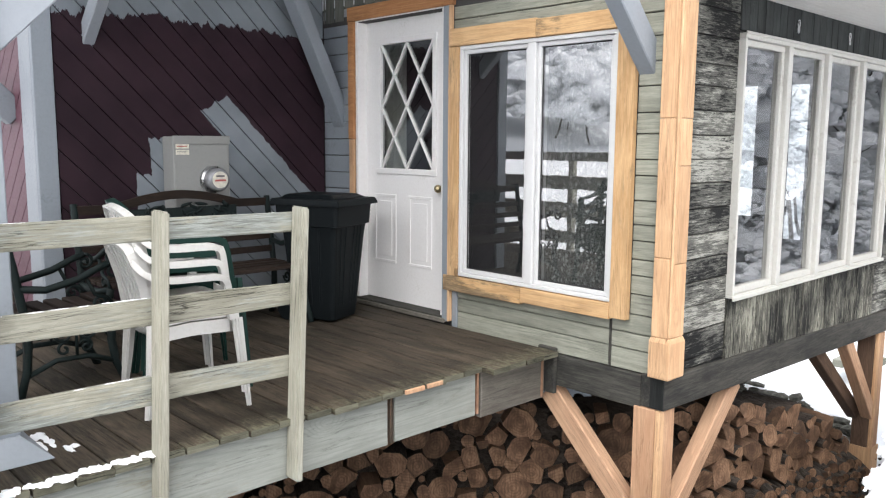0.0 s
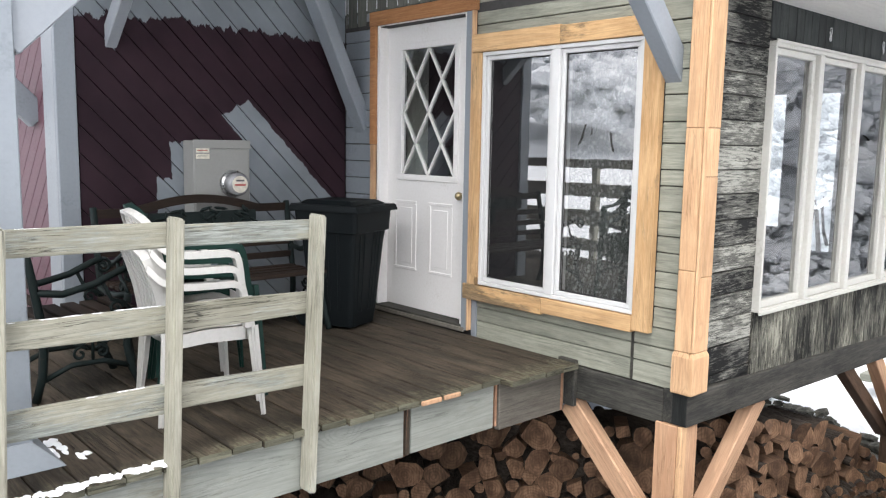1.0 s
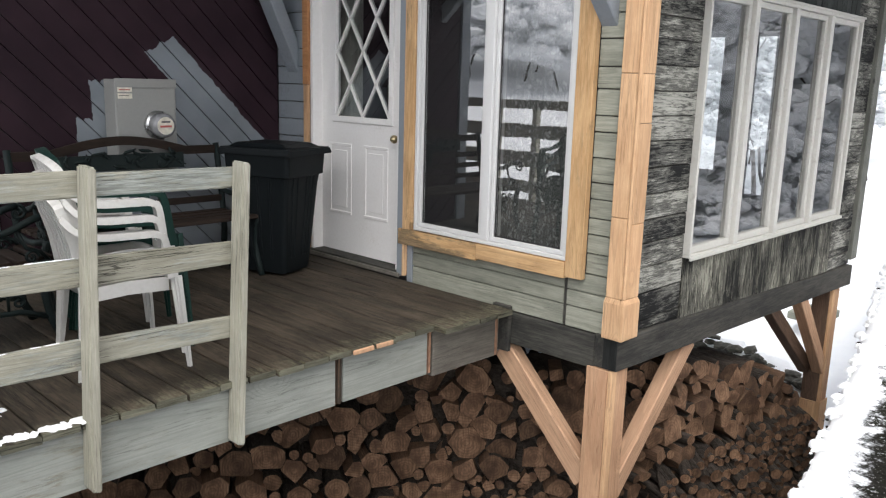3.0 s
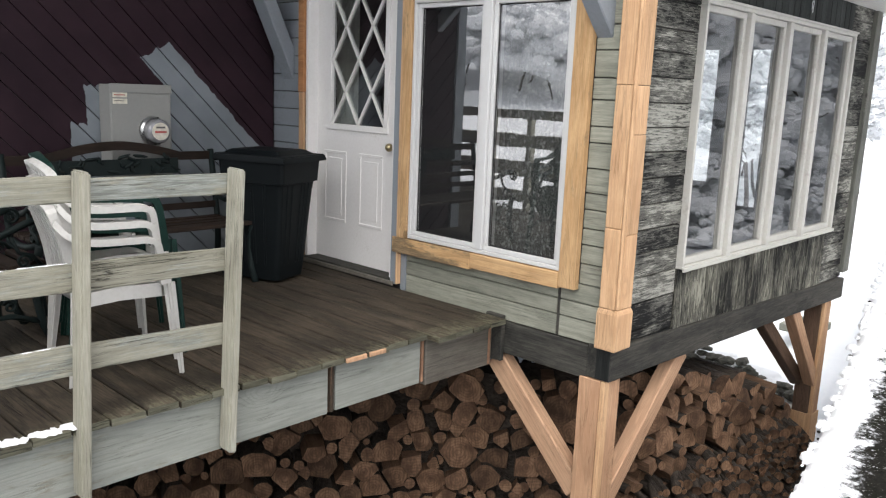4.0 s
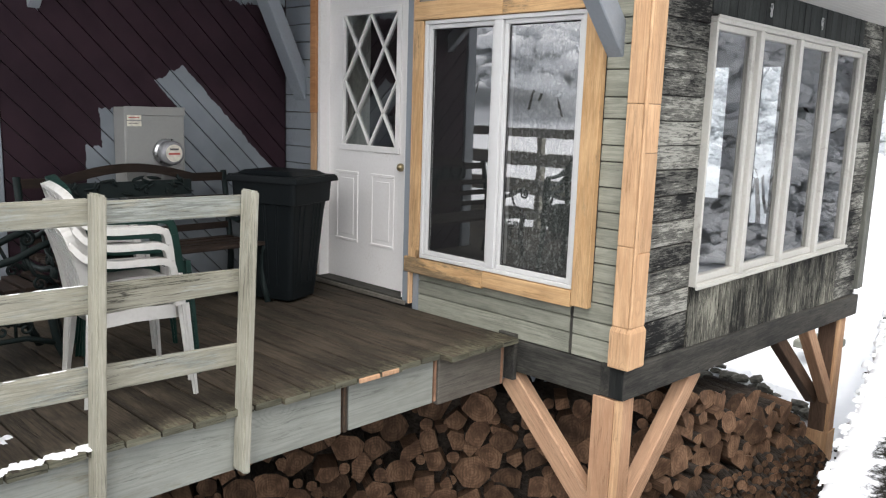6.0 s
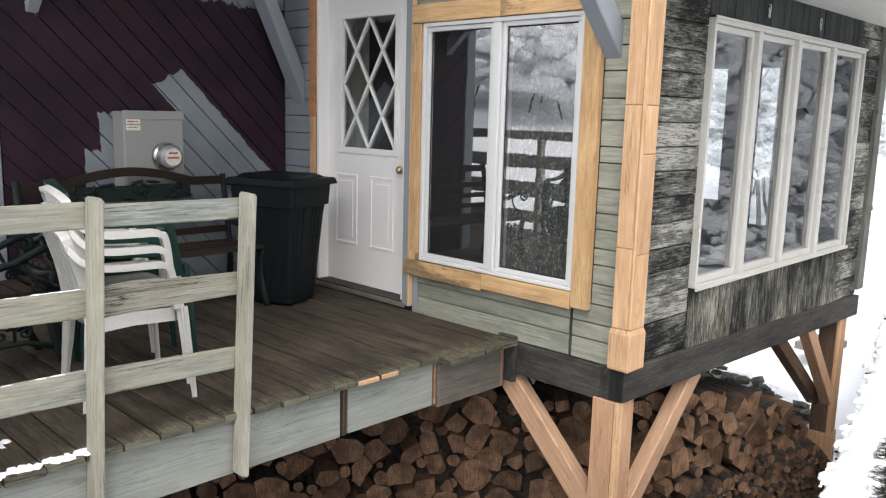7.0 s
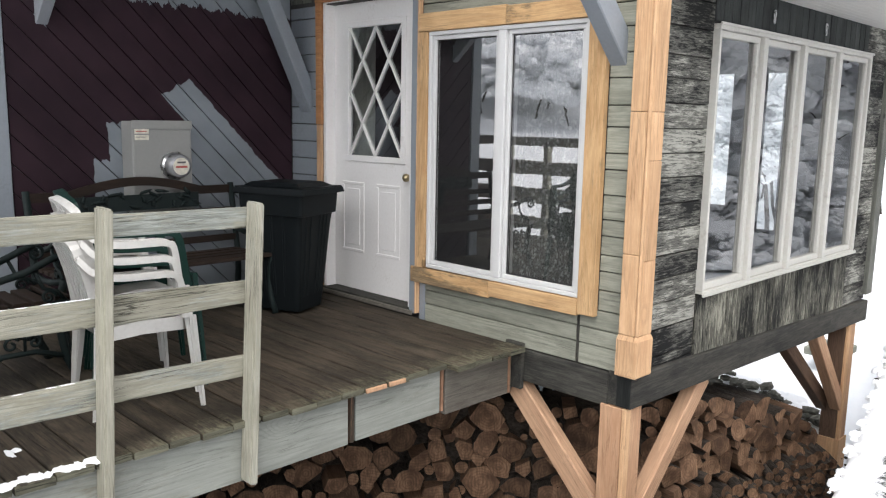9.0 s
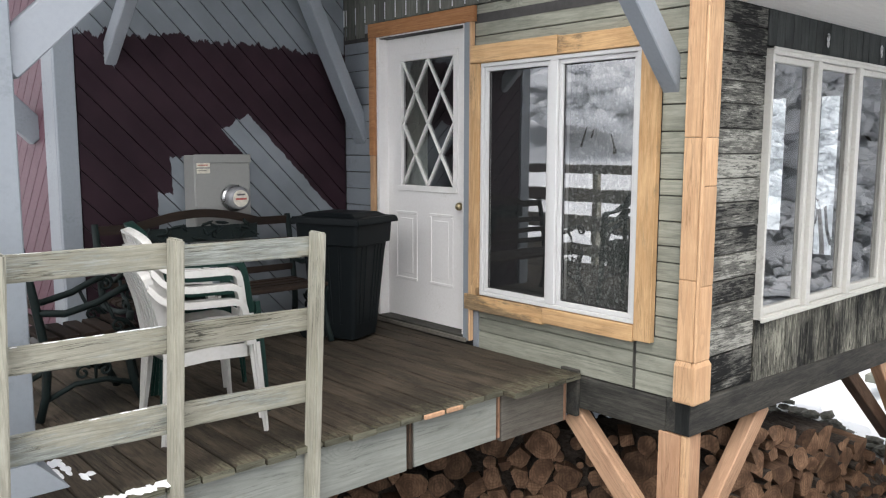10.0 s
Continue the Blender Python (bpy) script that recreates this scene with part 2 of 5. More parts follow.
def purple_siding():
    """Purple over blue-grey paint; the repainted areas end in ragged brush strokes."""
    n = Nodes("purple_and_grey_paint")
    x, y, z = n.axes(n.pos)
    brush = n.noise(n.spread(n.pos, (1, 1, 0.35)), 14, 5, 0.7)
    rag = n.math("MULTIPLY", n.math("SUBTRACT", brush, 0.5), 0.22)
    slow = n.math("MULTIPLY", n.math("SUBTRACT", n.noise(n.pos, 3.1, 2), 0.5), 0.12)
    jag = n.math("ADD", rag, slow)
    s = n.math("ADD", n.math("ADD", x, z), n.math("MULTIPLY", jag, 0.4))
    zz = n.math("ADD", z, n.math("MULTIPLY", jag, 0.5))

    def over(a, b):
        return n.math("GREATER_THAN", a, b)

    def both(*a):
        r = a[0]
        for q in a[1:]:
            r = n.math("MULTIPLY", r, q)
        return r

    top = over(n.math("ADD", z, jag), 2.03)
    low = over(0.70, s)
    left = n.math("ADD", -1.43, n.math("MULTIPLY", over(1.0, zz), -0.1))
    left = n.math("ADD", left, n.math("MULTIPLY", rag, 0.35))
    around = both(low, over(1.235, zz), over(x, left))
    ztop = n.math("ADD", 1.985, n.math("MULTIPLY", x, 0.525))
    strip = both(low, over(s, 0.375), over(ztop, zz), over(x, -1.12))
    grey = n.math("MAXIMUM", top, n.math("MAXIMUM", around, strip))
    fine = n.noise(n.pos, 60, 4)
    big = n.noise(n.pos, 2.4, 5)
    purple = n.mix(n.ramp(big, (0.3, 0.7)), (0.0225, 0.0118, 0.0168), (0.0345, 0.0180, 0.0245))
    greyc = n.mix(n.ramp(big, (0.3, 0.7)), (0.19, 0.21, 0.23), (0.25, 0.275, 0.30))
    c = n.mix(grey, purple, greyc)
    n.bump(n.math("ADD", fine, big), 0.15, 0.003)
    return n.done(c, 0.72, 0, 0.16)


def glass(name, ior=4.5):
    n = Nodes(name)
    clear = n.t.nodes.new("ShaderNodeBsdfTransparent")
    clear.inputs[0].default_value = (0.86, 0.9, 0.9, 1)
    gloss = n.t.nodes.new("ShaderNodeBsdfGlossy")
    gloss.inputs["Roughness"].default_value = 0.01
    f = n.t.nodes.new("ShaderNodeFresnel")
    f.inputs[0].default_value = ior
    wob = n.t.nodes.new("ShaderNodeBump")
    wob.inputs["Strength"].default_value, wob.inputs["Distance"].default_value = 0.05, 0.004
    n.link(n.noise(n.obj, 5.0, 2), wob.inputs["Height"])
    n.link(wob.outputs[0], gloss.inputs["Normal"])
    mixer = n.t.nodes.new("ShaderNodeMixShader")
    n.link(f.outputs[0], mixer.inputs[0])
    n.link(clear.outputs[0], mixer.inputs[1])
    n.link(gloss.outputs[0], mixer.inputs[2])
    n.link(mixer.outputs[0], n.out.inputs[0])
    return n.m


def clear_mat(name):
    n = Nodes(name)
    clear = n.t.nodes.new("ShaderNodeBsdfTransparent")
    n.link(clear.outputs[0], n.out.inputs[0])
    return n.m


def cloth(name, color, open_share, scale=60):
    """Sheer lace or insect screen: threads with gaps."""
    n = Nodes(name)
    clear = n.t.nodes.new("ShaderNodeBsdfTransparent")
    body = n.t.nodes.new("ShaderNodeBsdfDiffuse")
    thick = n.noise(n.obj, scale, 3, 0.6)
    if scale < 100:
        # sprigs worked into the net
        sprig = n.ramp(n.voronoi(n.spread(n.obj, (1, 1, 0.7)), scale * 0.5), (0.45, 0.3))
        thick = n.math("ADD", n.math("MULTIPLY", thick, 0.75), n.math("MULTIPLY", sprig, 0.14))
    body.inputs[0].default_value = (*color, 1)
    mixer = n.t.nodes.new("ShaderNodeMixShader")
    f = n.math("ADD", open_share[0], n.math("MULTIPLY", n.ramp(thick, (0.42, 0.56)), open_share[1] - open_share[0]))
    n.link(f, mixer.inputs[0])
    n.link(clear.outputs[0], mixer.inputs[1])
    n.link(body.outputs[0], mixer.inputs[2])
    n.link(mixer.outputs[0], n.out.inputs[0])
    return n.m


def snow_mat():
    n = Nodes("fresh_snow")
    fine, lump = n.noise(n.pos, 45, 4, 0.6), n.noise(n.pos, 5, 5, 0.6)
    c = n.mix(lump, (0.80, 0.82, 0.85), (0.88, 0.89, 0.90))
    n.bump(n.math("ADD", n.math("MULTIPLY", fine, 0.3), lump), 0.5, 0.03)
    return n.done(c, 0.75, 0, 0.3)


def drive_mat():
    """Wet dark gravel and leaf litter, with snow lying on it in specks and along the edge."""
    n = Nodes("wet_gravel_with_snow")
    x, y, z = n.axes(n.pos)
    grit = n.noise(n.pos, 48, 6, 0.75)
    patch = n.noise(n.pos, 7, 6, 0.65)
    dirt = n.mix(n.ramp(grit, (0.3, 0.75)), (0.003, 0.003, 0.003), (0.036, 0.033, 0.026))
    moss = n.mix(n.ramp(patch, (0.5, 0.65)), dirt, (0.016, 0.018, 0.009))
    speck = n.ramp(n.math("ADD", n.math("MULTIPLY", grit, 0.75), n.math("MULTIPLY", patch, 0.5)), (0.71, 0.75))
    # snow lies thick within a hand's width of the bank, and thins out in specks
    off = n.math("SUBTRACT", n.math("SUBTRACT", n.math("MULTIPLY", x, 0.2), 1.06), y)
    rag = n.math("ADD", n.math("MULTIPLY", n.math("SUBTRACT", patch, 0.5), 0.55), n.math("MULTIPLY", n.math("SUBTRACT", grit, 0.5), 0.22))
    lying = n.ramp(n.math("ADD", off, rag), (0.225, 0.14))
    lying = n.math("MAXIMUM", lying, n.ramp(n.math("ADD", x, n.math("MULTIPLY", rag, 3.0)), (3.4, 4.0)))
    lying = n.math("MAXIMUM", lying, n.ramp(n.math("ADD", off, n.math("MULTIPLY", rag, 2.0)), (1.3, 1.7)))
    speck = n.math("MAXIMUM", speck, lying)
    c = n.mix(speck, moss, (0.82, 0.84, 0.87))
    n.bump(n.math("ADD", n.math("ADD", grit, patch), n.math("MULTIPLY", speck, 0.6)), 0.8, 0.02)
    return n.done(c, n.math("ADD", 0.8, n.math("MULTIPLY", speck, 0.1)), 0, 0.06)


def plain(name, color, rough=0.5, metal=0.0, noise_amount=0.15, scale=30):
    n = Nodes(name)
    f = n.noise(n.obj, scale, 4)
    c = n.mix(n.ramp(f, (0.3, 0.7)), tuple(a * (1 - noise_amount) for a in color), tuple(min(1, a * (1 + noise_amount)) for a in color))
    n.bump(f, 0.1, 0.002)
    return n.done(c, n.math("ADD", rough - 0.07, n.math("MULTIPLY", f, 0.14)), metal)


NEW_Y = wood("new_pine_along_y", (0.50, 0.30, 0.14), (0.68, 0.45, 0.24), "y", knots=0.75, vary=0.3)
NEW_WORN_Y = wood("pine_with_bark_streaks_along_y", (0.44, 0.26, 0.12), (0.66, 0.43, 0.22), "y", knots=0.75, vary=0.2, wear=(0.27, 0.19, 0.11), wear_at=(0.50, 0.60), wear_scale=4.5)
NEW_WORN_Z = wood("pine_with_bark_streaks_upright", (0.47, 0.28, 0.13), (0.68, 0.45, 0.24), "z", knots=0.75, vary=0.2, wear=(0.33, 0.23, 0.13), wear_at=(0.53, 0.63), wear_scale=4.5)
NEW_Z = wood("new_pine_upright", (0.52, 0.31, 0.17), (0.70, 0.46, 0.27), "z", knots=0.6, vary=0.25)
RAW_Z = wood("raw_fir_upright", (0.43, 0.245, 0.145), (0.60, 0.38, 0.235), "z", knots=0.6, vary=0.3, wear=(0.32, 0.15, 0.08), wear_at=(0.58, 0.75))
# browner fir than RAW, darkened further: the shade on it is in the colour
OLD_SHADED_Z = wood("shaded_brown_fir_upright", (0.085, 0.052, 0.036), (0.17, 0.11, 0.075), "z", knots=0.7, vary=0.2)
OLD_SHADED_X = wood("shaded_brown_fir_brace", (0.10, 0.062, 0.042), (0.20, 0.13, 0.09), "x", knots=0.5, vary=0.2)
RAW_X = wood("raw_fir_brace", (0.47, 0.28, 0.175), (0.62, 0.40, 0.255), "x", knots=0.5, vary=0.2)
ORANGE = wood("orange_fir_trim", (0.42, 0.19, 0.08), (0.55, 0.28, 0.13), "y", knots=0.5, vary=0.2)
STAIN_Y = wood("grey_green_stained_board", (0.21, 0.215, 0.175), (0.36, 0.36, 0.295), "y", wear=(0.13, 0.135, 0.115), wear_at=(0.60, 0.78), knots=0.9, vary=0.3)
STAIN_Z = wood("grey_green_upright_board", (0.12, 0.125, 0.11), (0.22, 0.22, 0.19), "z", wear=(0.06, 0.062, 0.06), wear_at=(0.5, 0.72), knots=0.6, vary=0.4)
WEATHER_X = weathered("blackened_weathered_board", "x", (0.010, 0.010, 0.010), (0.34, 0.335, 0.295))
WEATHER_Z = weathered("blackened_upright_board", "z", (0.013, 0.013, 0.012), (0.31, 0.30, 0.245), -0.03, 0.10)
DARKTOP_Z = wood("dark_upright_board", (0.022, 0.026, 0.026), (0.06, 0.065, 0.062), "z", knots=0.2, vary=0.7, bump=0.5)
BEAM = wood("dark_grey_beam", (0.020, 0.020, 0.019), (0.085, 0.080, 0.068), "x", wear=(0.012, 0.015, 0.015), wear_at=(0.55, 0.7), knots=0.5, vary=0.2, bump=0.4)
BEAM_Y = wood("dark_grey_beam_y", (0.022, 0.022, 0.020), (0.088, 0.084, 0.072), "y", wear=(0.015, 0.015, 0.015), wear_at=(0.55, 0.7), knots=0.5, vary=0.2, bump=0.4)
BEAM_END = wood("blackened_end_board", (0.008, 0.009, 0.009), (0.026, 0.027, 0.026), "z", knots=0.2, vary=0.2)
DECK = wood("weathered_deck_board", (0.024, 0.0185, 0.0125), (0.098, 0.077, 0.055), "y", wear=(0.024, 0.020, 0.014), wear_at=(0.48, 0.62), knots=0.6, vary=0.7, bump=0.7, rough=0.78, cracks=0.9, wear_scale=4, rings=0.45, moss=(0.135, 0.130, 0.085))
DECK_END = wood("worn_deck_board_end", (0.060, 0.058, 0.040), (0.17, 0.165, 0.12), "x", knots=0.0, vary=0.6, bump=0.6, cracks=0.9)
RAIL_X = wood("bleached_greenish_rail", (0.225, 0.215, 0.165), (0.385, 0.372, 0.305), "x", wear=(0.27, 0.285, 0.26), wear_at=(0.48, 0.60), knots=0.7, vary=0.2, bump=0.6, cracks=0.9)
RAIL_Z = wood("bleached_greenish_post", (0.26, 0.247, 0.195), (0.40, 0.387, 0.32), "z", wear=(0.27, 0.29, 0.26), wear_at=(0.5, 0.7), knots=0.5, vary=0.15, bump=0.6, cracks=0.7)
FASCIA = wood("pale_green_fascia", (0.235, 0.245, 0.222), (0.315, 0.325, 0.292), "x", wear=(0.17, 0.15, 0.11), wear_at=(0.56, 0.70), knots=0.6, vary=0.1, bump=0.4, cracks=0.35, rings=0.3)
RUSTY = wood("rust_stained_pine", (0.15, 0.08, 0.05), (0.38, 0.22, 0.14), "z", wear=(0.06, 0.045, 0.032), wear_at=(0.5, 0.6), wear_scale=8, knots=0.0)
FASCIA_DARK = wood("brown_grey_fascia", (0.10, 0.09, 0.075), (0.19, 0.175, 0.15), "x", knots=0.4, vary=0.1)
PURPLE = purple_siding()
GREYBLUE = painted("blue_grey_paint", (0.255, 0.28, 0.308), (0.20, 0.22, 0.24), (0.55, 0.75))
GREYBLUE_LIGHT = painted("pale_blue_grey_paint", (0.30, 0.322, 0.35), (0.25, 0.27, 0.29), (0.55, 0.75))
PINK = painted("dusty_plum_paint", (0.135, 0.062, 0.082), (0.10, 0.045, 0.06), (0.5, 0.75))
WHITE = painted("white_paint", (0.85, 0.83, 0.81), (0.72, 0.69, 0.65), (0.62, 0.8), 0.42)
VINYL = painted("white_vinyl", (0.62, 0.62, 0.615), (0.53, 0.53, 0.52), (0.65, 0.85), 0.35)
OLDWHITE = painted("weathered_white_frame", (0.53, 0.52, 0.48), (0.38, 0.36, 0.32), (0.58, 0.75), 0.5)
SOFFIT = painted("white_soffit", (0.72, 0.70, 0.67), (0.62, 0.60, 0.57), (0.55, 0.8), 0.6)
# wall cores and inner faces: the room's dimness is put into this dark colour
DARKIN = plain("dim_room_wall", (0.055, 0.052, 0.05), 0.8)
BIN_EDGE = plain("black_rubber", (0.012, 0.012, 0.013), 0.6)
GLASS = glass("window_glass")
GLASS_IN = clear_mat("inner_side_of_glass")
SNOW = snow_mat()
DRIVE = drive_mat()
SCREEN = cloth("dark_insect_screen", (0.085, 0.088, 0.092), (0.75, 0.92), 220)
LACE = cloth("sheer_lace", (0.58, 0.59, 0.58), (0.30, 0.75), 85)
CURTAIN = plain("pale_cotton", (0.62, 0.64, 0.58), 0.85)
EARTH = plain("dark_earth_bank", (0.018, 0.016, 0.013), 0.85, 0, 0.6, 22)


# ---- setting ----
def set_tag(ob, label, kind="structure"):
    return tagged(ob, label, kind=kind)


def wall_from(name, axis, at, thick, u0, u1, z0, z1, holes, material, label):
    """A wall slab across x or y with rectangular holes through it."""
    bm = bmesh.new()
    us = sorted({u0, u1, *[h[0] for h in holes], *[h[1] for h in holes]})
    zs = sorted({z0, z1, *[h[2] for h in holes], *[h[3] for h in holes]})
    for a, b in zip(us, us[1:]):
        for c, d in zip(zs, zs[1:]):
            m, k = (a + b) / 2, (c + d) / 2
            if any(h[0] < m < h[1] and h[2] < k < h[3] for h in holes):
                continue
            if axis == "x":
                box(bm, at, at + thick, a, b, c, d)
            else:
                box(bm, a, b, at, at + thick, c, d)
    bmesh.ops.remove_doubles(bm, verts=bm.verts, dist=1e-5)
    return set_tag(part(name, bm, material), label)


def course(parent, name, axis, face, out, spans, z0, z1, material):
    """One board of a wall, with eased edges and an open joint below."""
    for a, b in spans:
        bm = bmesh.new()
        bow = random.uniform(-0.0015, 0.0015)
        prof = [(0.0, z0 + 0.004), (-0.014 * out, z0 + 0.004), (-0.019 * out + bow, z0 + 0.007), (-0.018 * out + bow, z1 - 0.006), (-0.013 * out, z1 - 0.002), (0.0, z1 - 0.001)]
        pts = lambda u: [((face + p[0], u, p[1]) if axis == "x" else (u, face + p[0], p[1])) for p in prof]
        va, vb = [bm.verts.new(p) for p in pts(a)], [bm.verts.new(p) for p in pts(b)]
        n = len(prof)
        for i in range(n):
            bm.faces.new((va[i], va[(i + 1) % n], vb[(i + 1) % n], vb[i]))
        bm.faces.new(va)
        bm.faces.new(vb[::-1])
        part(name, bm, material, parent)


def cut(a, b, gaps):
    spans = [(a, b)]
    for g0, g1 in gaps:
        spans = [s for p, q in spans for s in ((p, min(q, g0)), (max(p, g1), q)) if s[1] - s[0] > 0.02]
    return spans


# wall of the sunroom that faces the deck
DOOR = (1.70, 2.67, 0.0, 2.14)
WIN = (0.328, 1.54, 0.345, 1.845)
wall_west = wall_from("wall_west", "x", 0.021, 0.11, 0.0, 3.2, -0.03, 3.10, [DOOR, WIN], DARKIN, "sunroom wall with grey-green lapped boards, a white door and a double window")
A_Z = [-0.03, 0.093, 0.185, 0.293, 0.407, 0.511, 0.60, 0.703, 0.791, 0.923, 1.058, 1.144, 1.281, 1.393, 1.533, 1.66, 1.79, 1.91, 2.02, 2.125, 2.22]
for z0, z1 in zip(A_Z, A_Z[1:]):
    gaps = []
    if 0.19 < z0 < 1.86:
        gaps.append((0.215, 1.64))
    spans = cut(0.03, 1.625, gaps)
    if z0 < 0.19:
        spans = cut(0.03, 1.572, [(0.330, 0.352)])
    course(wall_west, "siding_board", "x", 0.021, 1, spans, z0, z1, STAIN_Y)
part("filler_board", slab(0.007, 0.0205, 0.331, 0.351, -0.02, 0.29), BEAM, wall_west, "dark weathered butt joint")
part("corner_strip", slab(-0.006, 0.021, 1.574, 1.622, -0.02, 0.27, 0.003), GREYBLUE, wall_west, "blue-grey strip beside the door casing")
zz = -0.03
while zz < 2.2:
    course(wall_west, "painted_siding_board", "x", 0.021, 1, [(2.74, 3.083)], zz, min(zz + 0.128, 2.224), GREYBLUE)
    zz += 0.128
y = 0.03
while y < 3.07:
    z_low = 2.13 if y > 2.72 else 2.225
    part("upright_board", slab(-0.001, 0.021, y + 0.003, min(y + 0.118, 3.08), z_low, 3.10, 0.003), STAIN_Z, wall_west)
    y += 0.121

# wall of the sunroom that looks over the drive
BWIN = (0.70, 3.17, 0.345, 1.85)
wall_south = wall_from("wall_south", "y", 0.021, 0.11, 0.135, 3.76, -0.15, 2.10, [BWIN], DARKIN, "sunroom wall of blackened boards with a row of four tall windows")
B_Z = [-0.14, -0.03, 0.023, 0.181, 0.327, 0.464, 0.594, 0.732, 0.875, 1.016, 1.146, 1.277, 1.411, 1.545, 1.664, 1.813, 1.963, 2.09]
for z0, z1 in zip(B_Z, B_Z[1:]):
    course(wall_south, "weathered_board", "y", 0.021, 1, [(0.03, 0.679), (3.193, 3.66)], z0, z1, WEATHER_X)
x = 0.69
while x < 3.19:
    part("upright_board", slab(x + 0.002, min(x + 0.098, 3.197), -0.002 + random.uniform(-0.003, 0.003), 0.021, -0.026 - 0.036 * x, 0.325, 0.003), WEATHER_Z, wall_south)
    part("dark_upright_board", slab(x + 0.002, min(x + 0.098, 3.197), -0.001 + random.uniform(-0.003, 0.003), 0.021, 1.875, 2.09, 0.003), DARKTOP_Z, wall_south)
    x += 0.1

# purple wall under the porch roof, boarded on the slant
wall_north = wall_from("wall_north", "y", 3.106, 0.1, -2.12, 0.0, -0.3, 3.10, [], DARKIN, "house wall of slanted boards, half purple and half blue-grey paint")
U0, U1, V0, V1 = -2.02, -0.002, -0.02, 3.10


def clip_half(poly, nx, nz, d):
    """The part of a polygon where nx*x + nz*z <= d."""
    out = []
    for (ax, az), (bx, bz) in zip(poly, poly[1:] + poly[:1]):
        da, db = nx * ax + nz * az - d, nx * bx + nz * bz - d
        if da <= 0:
            out.append((ax, az))
        if da * db < 0:
            k = da / (da - db)
            out.append((ax + k * (bx - ax), az + k * (bz - az)))
    return out


def slant_board(parent, poly, to3, depth, material, name):
    if len(poly) < 3:
        return
    bm = bmesh.new()
    cx, cz = sum(p[0] for p in poly) / len(poly), sum(p[1] for p in poly) / len(poly)
    back = [bm.verts.new(to3(p[0], p[1], 0.0)) for p in poly]
    mid = [bm.verts.new(to3(p[0], p[1], depth - 0.005)) for p in poly]
    front = []
    for p in poly:
        dx, dz = cx - p[0], cz - p[1]
        k = 0.006 / max(0.02, math.hypot(dx, dz))
        front.append(bm.verts.new(to3(p[0] + dx * k, p[1] + dz * k, depth)))
    n = len(poly)
    for i in range(n):
        j = (i + 1) % n
        bm.faces.new((back[i], back[j], mid[j], mid[i]))
        bm.faces.new((mid[i], mid[j], front[j], front[i]))
    bm.faces.new(front)
    bm.faces.new(back[::-1])
    part(name, bm, material, parent)


step = 0.178
s = U0 + V0 - 0.05
while s < U1 + V1:
    poly = [(U0, V0), (U1, V0), (U1, V1), (U0, V1)]
    poly = clip_half(poly, 1, 1, s + step - 0.010)
    poly = clip_half(poly, -1, -1, -s) if poly else poly
    slant_board(wall_north, poly, lambda u, v, d: (u, 3.106 - d, v), 0.021, PURPLE, "slanted_board")
    s += step

# the wall round the corner, plum-coloured
wall_corner = wall_from("wall_corner", "x", -2.099, 0.1, 3.206, 6.5, -0.3, 3.10, [], DARKIN, "house wall of slanted plum-coloured boards beside the porch")
s = 3.0
while s < 9.2:
    poly = [(3.19, -0.02), (6.5, -0.02), (6.5, 3.10), (3.19, 3.10)]
    poly = clip_half(poly, 1, 1, s + step - 0.010)
    poly = clip_half(poly, -1, -1, -s) if poly else poly
    slant_board(wall_corner, poly, lambda u, v, d: (-2.099 - d, u, v), 0.021, PINK, "slanted_board")
    s += step
corner_trim = empty("corner_trim", label="blue-grey corner boards where the two painted walls meet", kind="structure")
part("trim_board", slab(-2.145, -2.025, 3.070, 3.085 + 0.02, -0.02, 3.10, 0.004), GREYBLUE, corner_trim)
part("trim_board", slab(-2.147, -2.122, 3.1055, 3.15, -0.02, 3.10, 0.004), GREYBLUE_LIGHT, corner_trim)
part("trim_board", slab(-2.140, -2.1205, 3.1505, 3.345, -0.02, 3.10, 0.004), GREYBLUE_LIGHT, corner_trim)

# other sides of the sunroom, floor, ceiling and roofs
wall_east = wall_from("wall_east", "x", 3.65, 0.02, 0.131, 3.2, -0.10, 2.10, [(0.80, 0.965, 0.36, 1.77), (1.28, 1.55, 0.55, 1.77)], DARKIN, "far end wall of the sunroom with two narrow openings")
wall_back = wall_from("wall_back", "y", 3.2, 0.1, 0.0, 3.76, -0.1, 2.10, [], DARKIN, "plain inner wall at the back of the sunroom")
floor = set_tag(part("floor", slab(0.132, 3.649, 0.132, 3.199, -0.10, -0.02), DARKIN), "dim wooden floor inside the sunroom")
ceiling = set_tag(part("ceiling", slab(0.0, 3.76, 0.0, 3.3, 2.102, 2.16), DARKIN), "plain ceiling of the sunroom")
bm = bmesh.new()
for k in range(12):
    box(bm, 0.10, 4.25, -0.60 + k * 0.05, -0.553 + k * 0.05, 2.075, 2.098)
soffit = set_tag(part("soffit", bm, SOFFIT), "white boarded soffit under the sunroom eave")
part("eave_board", slab(0.08, 4.27, -0.625, -0.602, 2.05, 2.24), WHITE, soffit)
roof_east = set_tag(part("roof_east", slab(0.0, 4.3, -0.62, 3.4, 2.241, 2.36), SNOW), "snow-covered low roof of the sunroom")
porch_ceiling = set_tag(part("ceiling_porch", slab(-3.25, -0.002, 0.7, 6.6, 3.102, 3.14), GREYBLUE), "blue-grey boarded porch ceiling")
